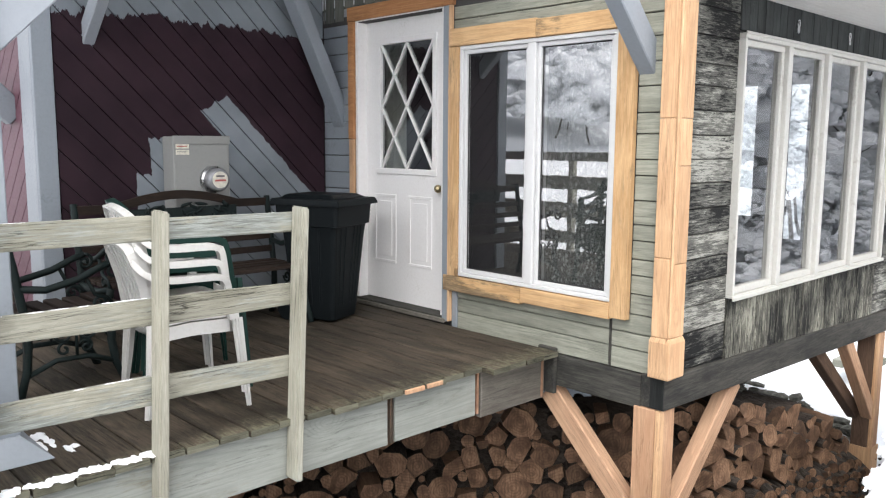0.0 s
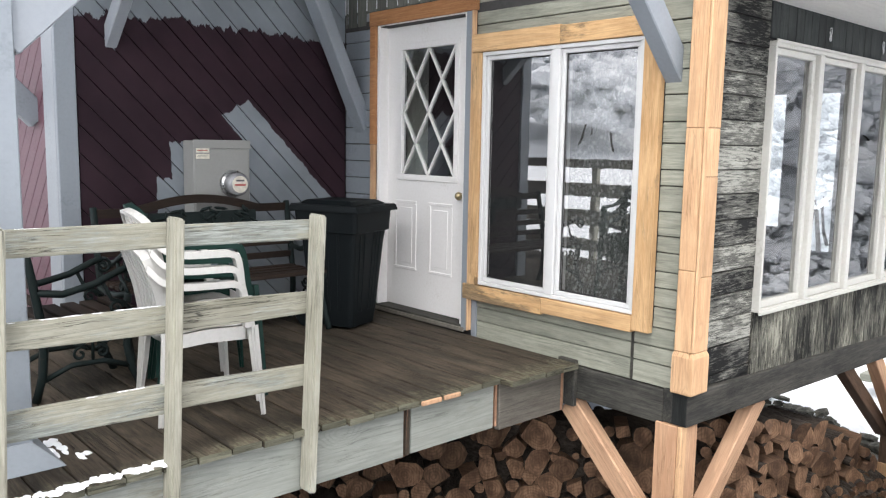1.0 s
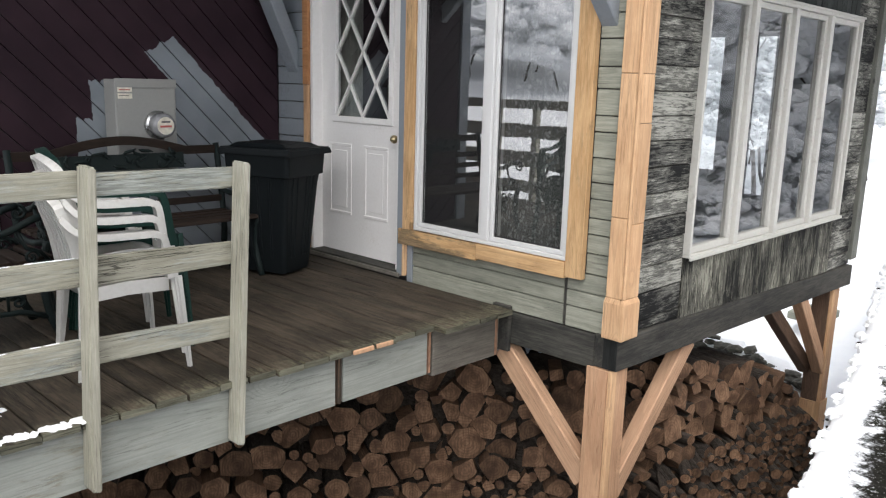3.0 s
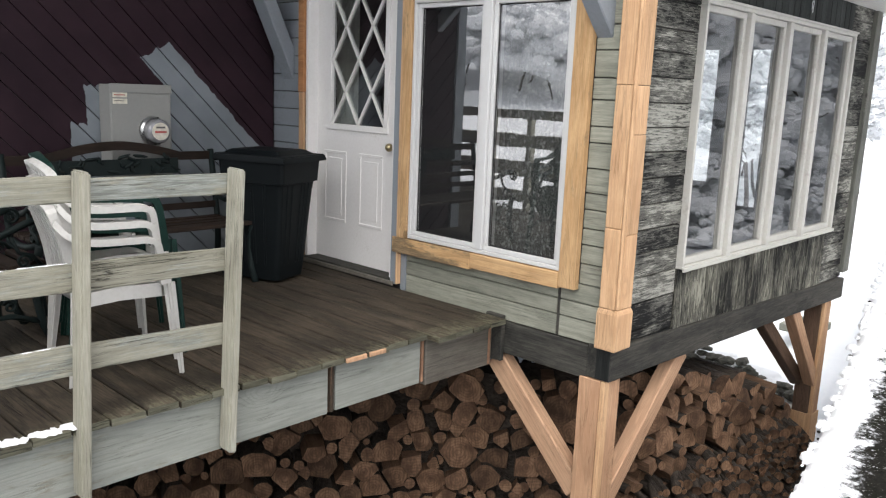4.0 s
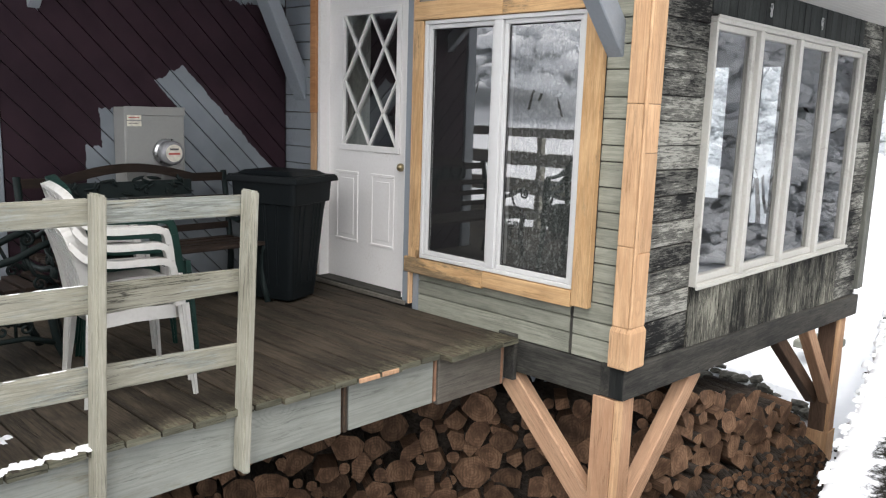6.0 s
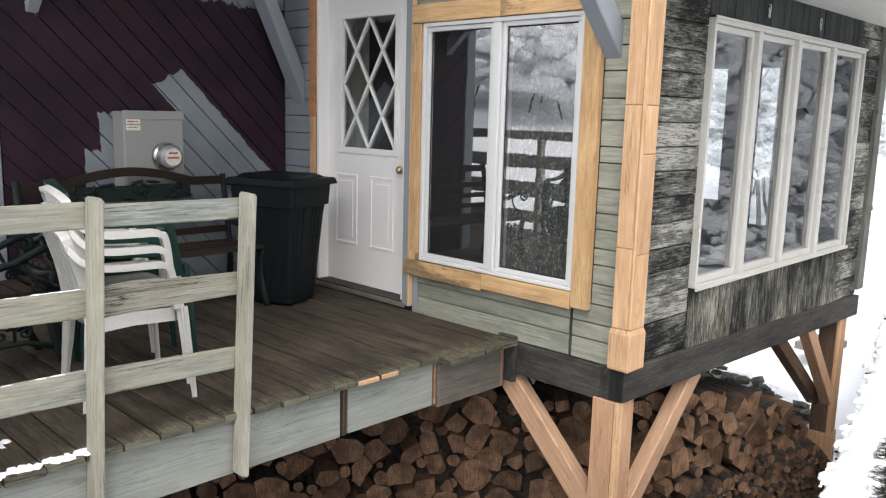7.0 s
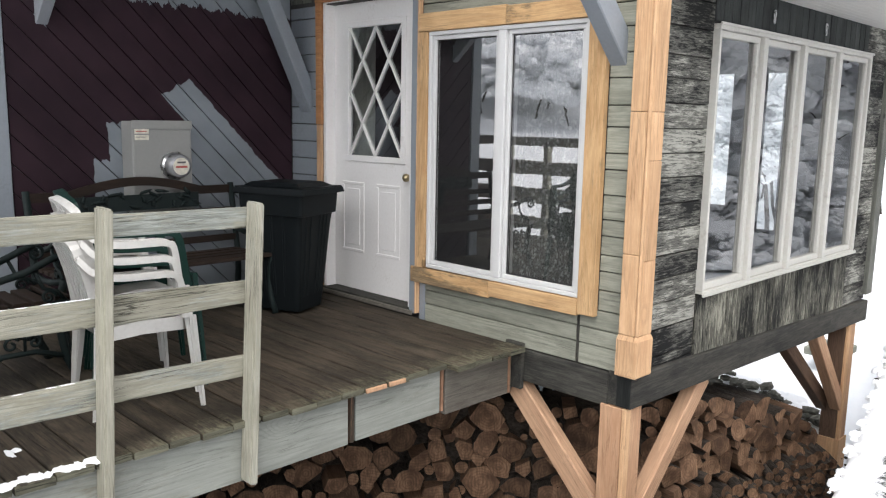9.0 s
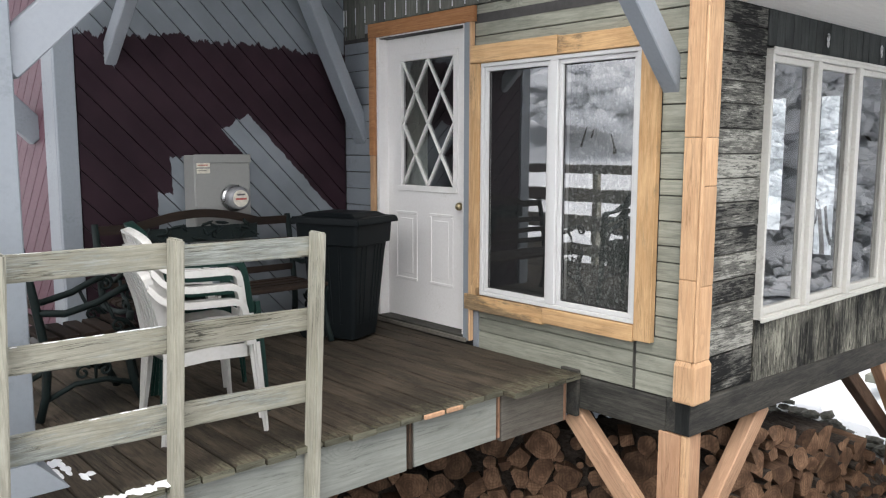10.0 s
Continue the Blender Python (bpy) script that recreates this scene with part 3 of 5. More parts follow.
roof_porch = set_tag(part("roof_porch", slab(-3.35, -0.002, 0.6, 6.7, 3.141, 3.30), SNOW), "snow-covered porch roof")

# deck
deck = set_tag(part("deck", slab(-3.66, -0.03, 0.82, 3.0, -0.20, -0.034), BEAM), "weathered grey-brown plank deck on joists")
x, i = -3.66, 0
while x < -0.05:
    w = 0.136 + random.uniform(-0.003, 0.004)
    x1 = min(x + w, -0.012)
    front = 0.735 + random.uniform(-0.012, 0.012)
    if x > -0.70:
        front = 0.665 + random.uniform(-0.008, 0.008)
    back = 6.4 if x1 < -2.15 else 3.08
    bm = bmesh.new()
    segs = [front + (back - front) * k / 6 for k in range(7)]
    rows = []
    for yy in segs:
        lift = random.uniform(-0.002, 0.002)
        rows.append([bm.verts.new((a, yy, b + lift)) for a, b in ((x, -0.030), (x1, -0.030), (x1, -0.004), (x1 - 0.005, 0.0), (x + 0.005, 0.0), (x, -0.004))])
    for r0, r1 in zip(rows, rows[1:]):
        for k in range(6):
            bm.faces.new((r0[k], r0[(k + 1) % 6], r1[(k + 1) % 6], r1[k]))
    bm.faces.new(rows[0]).material_index = 1
    bm.faces.new(rows[-1][::-1])
    part("deck_board", bm, [DECK, DECK_END], deck)
    x = x1 + 0.007 + random.uniform(0, 0.003)
    i += 1
part("fascia_board", slab(-3.66, -1.275, 0.778, 0.816, -0.29, -0.034, 0.004), FASCIA, deck)
part("raw_patch", slab(-1.264, -1.240, 0.774, 0.812, -0.285, -0.036, 0.003), RUSTY, deck, "rust-stained orange wood strip")
part("fascia_board", slab(-1.229, -0.64, 0.778, 0.816, -0.285, -0.034, 0.004), FASCIA, deck)
part("raw_patch", slab(-0.632, -0.614, 0.776, 0.814, -0.28, -0.036, 0.003), RUSTY, deck, "rust-stained orange wood strip")
part("raw_patch", slab(-0.082, -0.060, 0.766, 0.7715, -0.30, -0.036, 0.002), RUSTY, deck, "rust-stained orange wood strip")
part("fascia_board", slab(-0.604, -0.045, 0.772, 0.812, -0.305, -0.032, 0.004), FASCIA_DARK, deck, "dark brown-grey fascia board")
part("hanger_board", slab(-0.043, -0.012, 0.70, 0.83, -0.27, 0.01, 0.004), BEAM, deck, "dark upright end board")
part("raw_patch", slab(-1.21, -1.08, 0.712, 0.727, -0.027, -0.004, 0.003), RAW_Z, deck, "fresh split wood at the board ends")
part("raw_patch", slab(-1.06, -0.95, 0.714, 0.728, -0.027, -0.004, 0.003), RAW_Z, deck, "fresh split wood at the board ends")


def deck_railing(name, label, posts, rails):
    """A timber railing along x: leaning narrow posts outside, flat rails behind them."""
    ob = empty(name, label=label, category="railing")
    for px, lean, z0, z1 in posts:
        bm = bmesh.new()
        hexa(bm, [(px - lean, 0.690, z0), (px - lean + 0.039, 0.690, z0 - 0.012), (px - lean + 0.039, 0.775, z0 - 0.012), (px - lean, 0.775, z0),
                  (px, 0.690, z1), (px + 0.039, 0.690, z1 - 0.006), (px + 0.039, 0.775, z1 - 0.004), (px, 0.775, z1 + 0.003)])
        part("post", soften(bm, 0.007, 2), RAIL_Z, ob)
    for x0, x1, a0, a1, b0, b1 in rails:
        bm = bmesh.new()
        hexa(bm, [(x0, 0.7765, a0), (x1, 0.7765, b0), (x1, 0.815, b0), (x0, 0.815, a0), (x0, 0.7765, a1), (x1, 0.7765, b1), (x1, 0.815, b1), (x0, 0.815, a1)])
        part("rail", soften(bm, 0.005, 2), RAIL_X, ob)
    return ob


railing = deck_railing("deck_railing", "bleached greenish timber railing on the deck edge, dusted with snow",
                       [(-3.068, 0.05, -0.28, 0.962), (-2.458, 0.05, -0.27, 0.966), (-1.824, 0.058, -0.275, 0.950)],
                       [(-3.62, -2.446, 0.850, 0.945, 0.844, 0.942), (-2.442, -1.800, 0.846, 0.930, 0.834, 0.921),
                        (-3.62, -2.462, 0.545, 0.630, 0.512, 0.617), (-2.458, -1.815, 0.507, 0.620, 0.511, 0.604),
                        (-3.62, -2.474, 0.222, 0.316, 0.192, 0.308), (-2.470, -1.830, 0.203, 0.302, 0.186, 0.276)])
# railing on the far side of the deck, across the boards
side_railing = empty("side_railing", label="plain four-board timber railing along the open deck side", category="railing")
for py in (0.95, 2.2, 3.37, 3.92, 5.2, 6.3):
    part("post", slab(-3.65, -3.57, py - 0.035, py + 0.035, -0.3, 1.13, 0.005), RAIL_Z, side_railing)
for a, b in ((1.03, 1.13), (0.71, 0.86), (0.39, 0.56), (0.10, 0.23)):
    part("rail", slab(-3.568, -3.53, 0.85, 6.35, a, b, 0.005), RAIL_X, side_railing)

# porch column with its flared foot
column = empty("porch_column", label="square blue-grey painted porch column with a flared foot", category="column")
part("shaft", slab(-3.05, -2.87, 1.10, 1.26, 0.02, 3.10, 0.006), GREYBLUE, column)
bm = bmesh.new()
hexa(bm, [(-3.16, 0.98, 0.002), (-2.79, 0.98, 0.002), (-2.79, 1.37, 0.002), (-3.16, 1.37, 0.002),
          (-3.06, 1.085, 0.085), (-2.88, 1.085, 0.085), (-2.88, 1.275, 0.085), (-3.06, 1.275, 0.085)])
part("foot", bm, GREYBLUE, column)


def brace(name, a, b, w, h, material, label):
    a, b = Vector(a), Vector(b)
    d = (b - a).normalized()
    side = d.cross(Vector((0, 0, 1))).normalized()
    up = side.cross(d)
    ob = part(name, slab(0, (b - a).length, -w / 2, w / 2, -h / 2, h / 2, 0.006), material)
    ob.matrix_world = Matrix((( d.x, -side.x, up.x, a.x), (d.y, -side.y, up.y, a.y), (d.z, -side.z, up.z, a.z), (0, 0, 0, 1)))
    return tagged(ob, label, "brace")


# painted knee braces under the porch roof
brace("porch_brace", (-2.90, 1.18, 1.61), (-2.02, 1.18, 2.48), 0.09, 0.15, GREYBLUE_LIGHT, "pale blue-grey knee brace from column to porch beam")
brace("porch_brace", (0.085, 2.90, 1.285), (-0.78, 2.90, 3.075), 0.14, 0.10, GREYBLUE, "blue-grey knee brace at the inner porch corner")
brace("porch_brace", (0.10, 0.17, 1.59), (-0.75, 0.17, 2.45), 0.10, 0.13, GREYBLUE, "blue-grey knee brace beside the sunroom window")
brace("porch_brace", (-1.80, 3.17, 1.825), (-1.80, 1.80, 3.035), 0.075, 0.11, GREYBLUE_LIGHT, "pale blue-grey knee brace on the purple wall")
brace("porch_brace", (-2.10, 3.58, 1.38), (-2.55, 3.58, 1.83), 0.09, 0.16, GREYBLUE, "blue-grey knee brace on the plum wall")
porch_beam = tagged(part("porch_beam", slab(-2.868, -0.03, 1.10, 1.26, 2.42, 2.6, 0.006), GREYBLUE), "blue-grey beam under the porch roof", "beam")

# sunroom floor beams, posts and braces
bm = bmesh.new()
hexa(bm, [(-0.012, -0.026, -0.206), (3.74, -0.026, -0.328), (3.74, 0.12, -0.328), (-0.012, 0.12, -0.206),
          (-0.012, -0.026, -0.020), (3.74, -0.026, -0.155), (3.74, 0.12, -0.155), (-0.012, 0.12, -0.020)])
beam_south = tagged(part("floor_beam", soften(bm, 0.005), BEAM), "dark grey floor beam under the window wall", "beam")
part("end_board", slab(-0.017, -0.0125, -0.024, 0.062, -0.202, -0.022, 0.001), BEAM_END, beam_south, "nearly black upright end board")
beam_west = tagged(part("floor_beam", slab(-0.010, 0.12, 0.122, 3.1, -0.225, -0.032, 0.005), BEAM_Y), "dark grey floor beam beside the deck", "beam")
bm = slab(0.122, 3.6, 0.14, 3.1, -0.2, -0.152)
underfloor = set_tag(part("underfloor", bm, BEAM), "dark boards under the sunroom floor")


def support_post(label, px, py, z0, z1, side):
    ob = empty("support_post", label=label, category="post")
    part("core", slab(px + 0.002, px + 0.145, py + 0.022, py + 0.16, z0, z1, 0.005), RAW_Z, ob)
    part("side_board", slab(px - 0.020, px - 0.0005, py + 0.024, py + 0.158, z0, z1 - 0.002, 0.004), side, ob)
    part("corner_strip", slab(px - 0.018, px + 0.034, py - 0.006, py + 0.0215, z0, z1 - 0.001, 0.004), NEW_Z, ob, "pale new strip on the post's corner")
    part("face_board", slab(px + 0.036, px + 0.15, py - 0.001, py + 0.0210, z0, z1 - 0.012, 0.004), RAW_Z, ob)
    part("footing", slab(px - 0.02, px + 0.17, py - 0.02, py + 0.17, z0 - 0.12, z0 - 0.001, 0.01), EARTH, ob, "dark concrete footing")
    return ob


support_post("fresh fir post under the sunroom corner", 0.0, 0.0, -1.75, -0.209, RAW_Z)
# the west board's dark colour includes the shade on that side
far_post = support_post("fresh fir post under the far sunroom end", 3.42, 0.0, -1.64, -0.325, OLD_SHADED_Z)
part("foot_wrap", slab(3.392, 3.57, -0.016, -0.0065, -1.62, -1.33, 0.002), NEW_Z, far_post, "pale new board round the foot")
part("foot_wrap", slab(3.390, 3.3995, -0.006, 0.165, -1.62, -1.33, 0.002), NEW_Z, far_post, "pale new board round the foot")
brace("post_brace", (0.05, 0.155, -0.915), (0.05, 0.79, -0.275), 0.09, 0.135, RAW_X, "fresh fir brace from post to deck joint")
brace("post_brace", (0.14, 0.06, -0.99), (0.93, 0.06, -0.235), 0.09, 0.115, RAW_X, "fresh fir brace from corner post to beam")
brace("post_brace", (3.46, 0.045, -1.06), (2.74, 0.045, -0.27), 0.09, 0.11, RAW_X, "fresh fir brace from far post to beam")
# rear brace: shade under the floor is part of its dark colour
brace("post_brace", (3.44, 0.16, -1.06), (2.28, 0.16, -0.20), 0.09, 0.11, OLD_SHADED_X, "brown fir brace running back under the floor, its shade put into the colour")
foundation = set_tag(part("foundation_wall", slab(-2.1, 3.7, 3.0, 3.084, -2.1, -0.205), GREYBLUE), "blue-grey foundation wall behind the firewood")

# corner casing of the sunroom
casing = empty("corner_casing", label="fresh pine corner boards with thicker foot blocks", kind="structure")
for z0, z1 in ((0.205, 0.632), (0.634, 1.36), (1.362, 2.30)):
    part("casing_board", slab(-0.046, -0.003, -0.044, 0.052, z0, z1, 0.004), NEW_Z, casing)
for z0, z1 in ((0.205, 0.60), (0.602, 1.115), (1.117, 1.36), (1.362, 2.07)):
    part("casing_board", slab(-0.020, 0.098 + random.uniform(-0.003, 0.003), -0.060, -0.0445, z0, z1, 0.004), NEW_Z, casing)
part("casing_strip", slab(-0.049, -0.0205, -0.063, -0.0445, 0.205, 2.30, 0.007), NEW_Z, casing)
# thicker foot with sloping shoulders
bm = bmesh.new()
for a, b, c, d, e in ((-0.053, -0.003, -0.046, 0.057, 0.006), (-0.054, 0.106, -0.067, -0.0465, 0.0)):
    v = [(a + 0.003, c + 0.003, -0.020), (b, c + 0.003, -0.020), (b, d, -0.020), (a + 0.003, d, -0.020)]
    w = [(a, c, -0.012), (b, c, -0.012), (b, d, -0.012), (a, d, -0.012)]
    x = [(a, c, 0.178), (b, c, 0.178), (b, d, 0.178), (a, d, 0.178)]
    y = [(a + 0.008, c + 0.009, 0.204), (b - 0.012, c + 0.009, 0.204), (b - 0.012, d - e, 0.204), (a + 0.008, d - e, 0.204)]
    rows = [[bm.verts.new(p) for p in r] for r in (v, w, x, y)]
    for r0, r1 in zip(rows, rows[1:]):
        for k in range(4):
            bm.faces.new((r0[k], r0[(k + 1) % 4], r1[(k + 1) % 4], r1[k]))
    bm.faces.new(rows[0][::-1])
    bm.faces.new(rows[-1])
    part("foot_block", bm, NEW_Z, casing)
    bm = bmesh.new()
bm.free()


# ---- windows and door ----
def frame_bars(parent, name, axis, u0, u1, z0, z1, wide, d0, d1, material, bevel=0.003):
    """Four bars of a frame: uprights between the two cross bars."""
    for a, b, c, d in ((u0, u1, z0, z0 + wide), (u0, u1, z1 - wide, z1), (u0, u0 + wide, z0 + wide, z1 - wide), (u1 - wide, u1, z0 + wide, z1 - wide)):
        bm = slab(d0, d1, a, b, c, d, bevel) if axis == "x" else slab(a, b, d0, d1, c, d, bevel)
        part(name, bm, material, parent)


def pane(parent, axis, u0, u1, z0, z1, at):
    bm = slab(at, at + 0.004, u0, u1, z0, z1) if axis == "x" else slab(u0, u1, at, at + 0.004, z0, z1)
    bm.normal_update()
    outer = min(bm.faces, key=lambda f: f.calc_center_median()[0 if axis == "x" else 1])
    for f in bm.faces:
        f.material_index = 0 if f is outer else 1
    ob = part("pane", bm, [GLASS, GLASS_IN], parent, "clear reflecting glass")
    ob.visible_shadow = False
    return ob


window_1 = empty("window_1", label="double white vinyl window with fresh pine casing", kind="structure")
frame_bars(window_1, "window_frame", "x", WIN[0] + 0.002, WIN[1] - 0.002, WIN[2] + 0.002, WIN[3] - 0.002, 0.024, -0.034, 0.09, VINYL)
part("mullion", slab(-0.036, 0.09, 0.902, 0.962, 0.372, 1.818, 0.003), VINYL, window_1)
for a, b in ((0.355, 0.90), (0.964, 1.513)):
    frame_bars(window_1, "sash", "x", a + 0.001, b - 0.001, 0.3725, 1.8175, 0.026, -0.018, 0.03, VINYL)
    frame_bars(window_1, "gasket", "x", a + 0.0275, b - 0.0275, 0.399, 1.791, 0.006, -0.006, 0.02, BIN_EDGE)
    pane(window_1, "x", a + 0.033, b - 0.033, 0.404, 1.786, 0.0)
for y0, y1, z0, z1 in ((0.215, 0.325, 0.262, 1.842), (1.543, 1.622, 0.342, 1.842)):
    part("casing_board", slab(-0.045, -0.003, y0, y1, z0, z1, 0.003), NEW_WORN_Z, window_1)
part("casing_board", slab(-0.046, -0.002, 0.328, 0.98, 0.250, 0.342, 0.003), NEW_Y, window_1)
part("casing_board", slab(-0.045, -0.002, 0.982, 1.672, 0.238, 0.340, 0.003), NEW_WORN_Y, window_1)
part("casing_board", slab(-0.045, -0.002, 0.215, 0.90, 1.846, 1.95, 0.003), NEW_WORN_Y, window_1)
part("casing_board", slab(-0.046, -0.002, 0.902, 1.622, 1.846, 1.957, 0.003), NEW_Y, window_1)
screen = part("insect_screen", slab(0.008, 0.010, 0.992, 1.486, 0.404, 1.786), SCREEN, window_1, "dark insect screen")

window_2 = empty("window_2", label="row of four tall weathered white windows over the drive", kind="structure")
for a, b, c, d in ((0.680, 3.20, 0.325, 0.342), (0.680, 3.20, 1.828, 1.858), (0.680, 0.702, 0.343, 1.827), (3.168, 3.20, 0.343, 1.827)):
    part("window_frame", slab(a, b, -0.040, 0.03, c, d, 0.003), OLDWHITE, window_2)
edges = [0.703, 1.272, 1.888, 2.530, 3.167]
for k in range(4):
    a, b = edges[k] + (0.030 if k else 0.001), edges[k + 1] - (0.030 if k < 3 else 0.001)
    for u0, u1, z0, z1 in ((a, b, 0.344, 0.385), (a, b, 1.790, 1.826), (a, a + 0.02, 0.386, 1.789), (b - 0.040, b, 0.386, 1.789)):
        part("sash", slab(u0, u1, -0.018, 0.03, z0, z1, 0.003), OLDWHITE, window_2)
    pane(window_2, "y", a + 0.018, b - 0.038, 0.383, 1.792, 0.004)
    if k:
        part("mullion", slab(edges[k] - 0.029, edges[k] + 0.029, -0.046, 0.03, 0.343, 1.827, 0.004), OLDWHITE, window_2)
part("window_sill", slab(0.672, 3.21, -0.056, -0.041, 0.312, 0.334, 0.003), OLDWHITE, window_2)
part("drip_cap", slab(0.672, 3.21, -0.050, -0.041, 1.850, 1.866, 0.002), OLDWHITE, window_2)
part("end_trim", slab(3.665, 3.80, -0.03, 0.0195, -0.10, 2.07, 0.004), STAIN_Z, wall_south)

lace = empty("lace_curtain", label="sheer grey lace curtain hanging behind the window", category="curtain")
bm = bmesh.new()
cols = 110
grid = [[bm.verts.new((0.10 + 0.014 * math.sin(k * 0.9) + 0.008 * math.sin(k * 2.3), 0.33 + 1.19 * k / cols, z)) for k in range(cols + 1)] for z in (0.36, 1.0, 1.60, 1.81)]
for r0, r1 in zip(grid, grid[1:]):
    for k in range(cols):
        bm.faces.new((r0[k], r0[k + 1], r1[k + 1], r1[k]))
part("cloth", bm, LACE, lace, smooth=True)
bm = bmesh.new()
tube(bm, [(0.10, 0.30, 1.815), (0.10, 1.55, 1.815)], 0.007)
part("rod", bm, WHITE, lace, "thin white curtain rod")

door_1 = empty("door_1", label="white panelled house door with a diamond-lattice light", kind="structure")
L0, L1, X0 = 1.735, 2.645, 0.075
frame_bars(door_1, "door_frame", "x", 1.702, 2.668, -0.001, 2.138, 0.03, -0.01, 0.12, WHITE)
bm = bmesh.new()
for a, b, c, d in ((L0, 1.87, 0.05, 2.105), (2.50, L1, 0.05, 2.105), (1.87, 2.50, 0.05, 1.00), (1.87, 2.50, 1.97, 2.105)):
    box(bm, X0, X0 + 0.04, a, b, c, d)
leaf = part("door_leaf", bm, WHITE, door_1)
frame_bars(door_1, "light_frame", "x", 1.862, 2.508, 0.995, 1.975, 0.042, X0 - 0.012, X0 + 0.02, WHITE)
pane(door_1, "x", 1.905, 2.465, 1.038, 1.932, X0 + 0.012)
bm = bmesh.new()
ga, gb, gc, gd = 1.907, 2.463, 1.04, 1.93
cw, ch = (gb - ga) / 2, (gd - gc) / 2
for k in range(-2, 4):
    for sgn in (1, -1):
        # the lattice lines, clipped to the light
        pts = []
        for j in range(0, 81):
            yy = ga + (gb - ga) * j / 80
            zz = gc + ch * k + sgn * (yy - ga) * ch / cw + (0 if sgn > 0 else 2 * ch)
            if gc <= zz <= gd:
                pts.append((yy, zz))
        if len(pts) > 3:
            bar(bm, (X0 + 0.004, *pts[0]), (X0 + 0.004, *pts[-1]), 0.012, 0.016, up=(1, 0, 0))
part("lattice", bm, WHITE, door_1, "diamond lattice bars")
bm = bmesh.new()
cols = 40
grid = [[bm.verts.new((0.150 + 0.010 * math.sin(k * 0.8), 2.27 + 0.24 * k / cols, z)) for k in range(cols + 1)] for z in (0.98, 1.4, 1.97)]
for r0, r1 in zip(grid, grid[1:]):
    for k in range(cols):
        bm.faces.new((r0[k], r0[k + 1], r1[k + 1], r1[k]))
tagged(part("door_curtain", bm, CURTAIN, smooth=True), "plain pale curtain drawn back behind the door's light", "curtain")
for a, b in ((1.905, 2.155), (2.293, 2.545)):
    frame_bars(leaf, "panel_moulding", "x", a, b, 0.33, 0.845, 0.022, X0 - 0.007, X0 - 0.0005, WHITE, 0.003)
    part("panel", soften(slab(X0 - 0.005, X0 - 0.0004, a + 0.05, b - 0.05, 0.38, 0.795), 0.004), WHITE, leaf)
bm = bmesh.new()
bmesh.ops.create_uvsphere(bm, u_segments=16, v_segments=10, radius=0.028, matrix=Matrix.Translation((X0 - 0.048, 1.80, 0.912)))
tube(bm, [(X0, 1.80, 0.912), (X0 - 0.04, 1.80, 0.912)], [0.024, 0.012], 12)
BRASS = plain("dull_brass", (0.42, 0.34, 0.2), 0.3, 0.9)
part("knob", bm, BRASS, door_1, "dull metal door knob", True)
part("threshold", slab(-0.03, 0.12, 1.70, 2.67, -0.0005 + 0.002, 0.045, 0.004), BEAM_Y, door_1, "worn grey threshold")
part("threshold_edge", slab(-0.045, -0.0305, 1.66, 2.67, 0.003, 0.034, 0.004), FASCIA_DARK, door_1, "chipped grey front edge")
part("head_casing", slab(-0.032, -0.003, 1.605, 2.74, 2.115, 2.215, 0.003), ORANGE, door_1, "orange fir head board")
part("side_casing", slab(-0.030, -0.003, 2.672, 2.735, 1.25, 2.113, 0.003), ORANGE, door_1)
part("side_casing", slab(-0.026, -0.003, 2.676, 2.732, 0.0, 1.248, 0.003), NEW_Z, door_1)
part("grey_side_board", slab(-0.028, 0.0, 1.640, 1.700, 0.015, 2.114, 0.003), GREYBLUE, door_1, "blue-grey side board")
part("pine_strip", slab(-0.040, -0.003, 1.622, 1.638, 0.02, 2.113, 0.003), NEW_Z, door_1, "thin pine strip")

# ---- ground ----
EDGE = [(-14.0, -3.75), (-3.9, -1.72), (-0.09, -1.08), (1.47, -0.78), (4.72, -0.06), (9.0, 0.95), (30.0, 5.5)]


def edge_y(x):
    for (ax, ay), (bx, by) in zip(EDGE, EDGE[1:]):
        if ax <= x <= bx:
            return ay + (by - ay) * (x - ax) / (bx - ax)
    return EDGE[0][1] if x < EDGE[0][0] else EDGE[-1][1]


def ground_z(x, y):
    """Low ground under the house, rising to wooded banks all round."""
    z = -1.78
    r = math.hypot(x - 1, y - 1)
    z += 0.10 * max(0.0, r - 12) if r > 12 else 0
    south = edge_y(x) - 2.3 - y
    if south > 0:
        z += min(1.35, south * 1.2) + 0.30 * max(0.0, south - 1.0)
    west = -5.2 - x
    if west > 0 and y > -3:
        z += min(1.0, west * 0.4) + 0.05 * max(0.0, west - 2.0)
    z = min(z, 12.0) if r < 200 else min(z, 14.0)
    return z + 0.05 * noise.noise((x * 0.9, y * 0.9, 0)) + 0.18 * noise.noise((x * 0.17, y * 0.17, 3))


bm = bmesh.new()
ax = [-600, -250, -120, -70] + [-50 + 2.5 * k for k in range(13)] + [-18 + 0.6 * k for k in range(74)] + [28 + 3 * k for k in range(9)] + [60, 90, 150, 300, 600]
grid = [[bm.verts.new((x, y, ground_z(x, y))) for y in ax] for x in ax]
for r0, r1 in zip(grid, grid[1:]):
    for k in range(len(ax) - 1):
        bm.faces.new((r0[k], r1[k], r1[k + 1], r0[k + 1]))
ground = set_tag(part("ground", bm, SNOW, smooth=True), "deep fresh snow on the ground and the banks around")

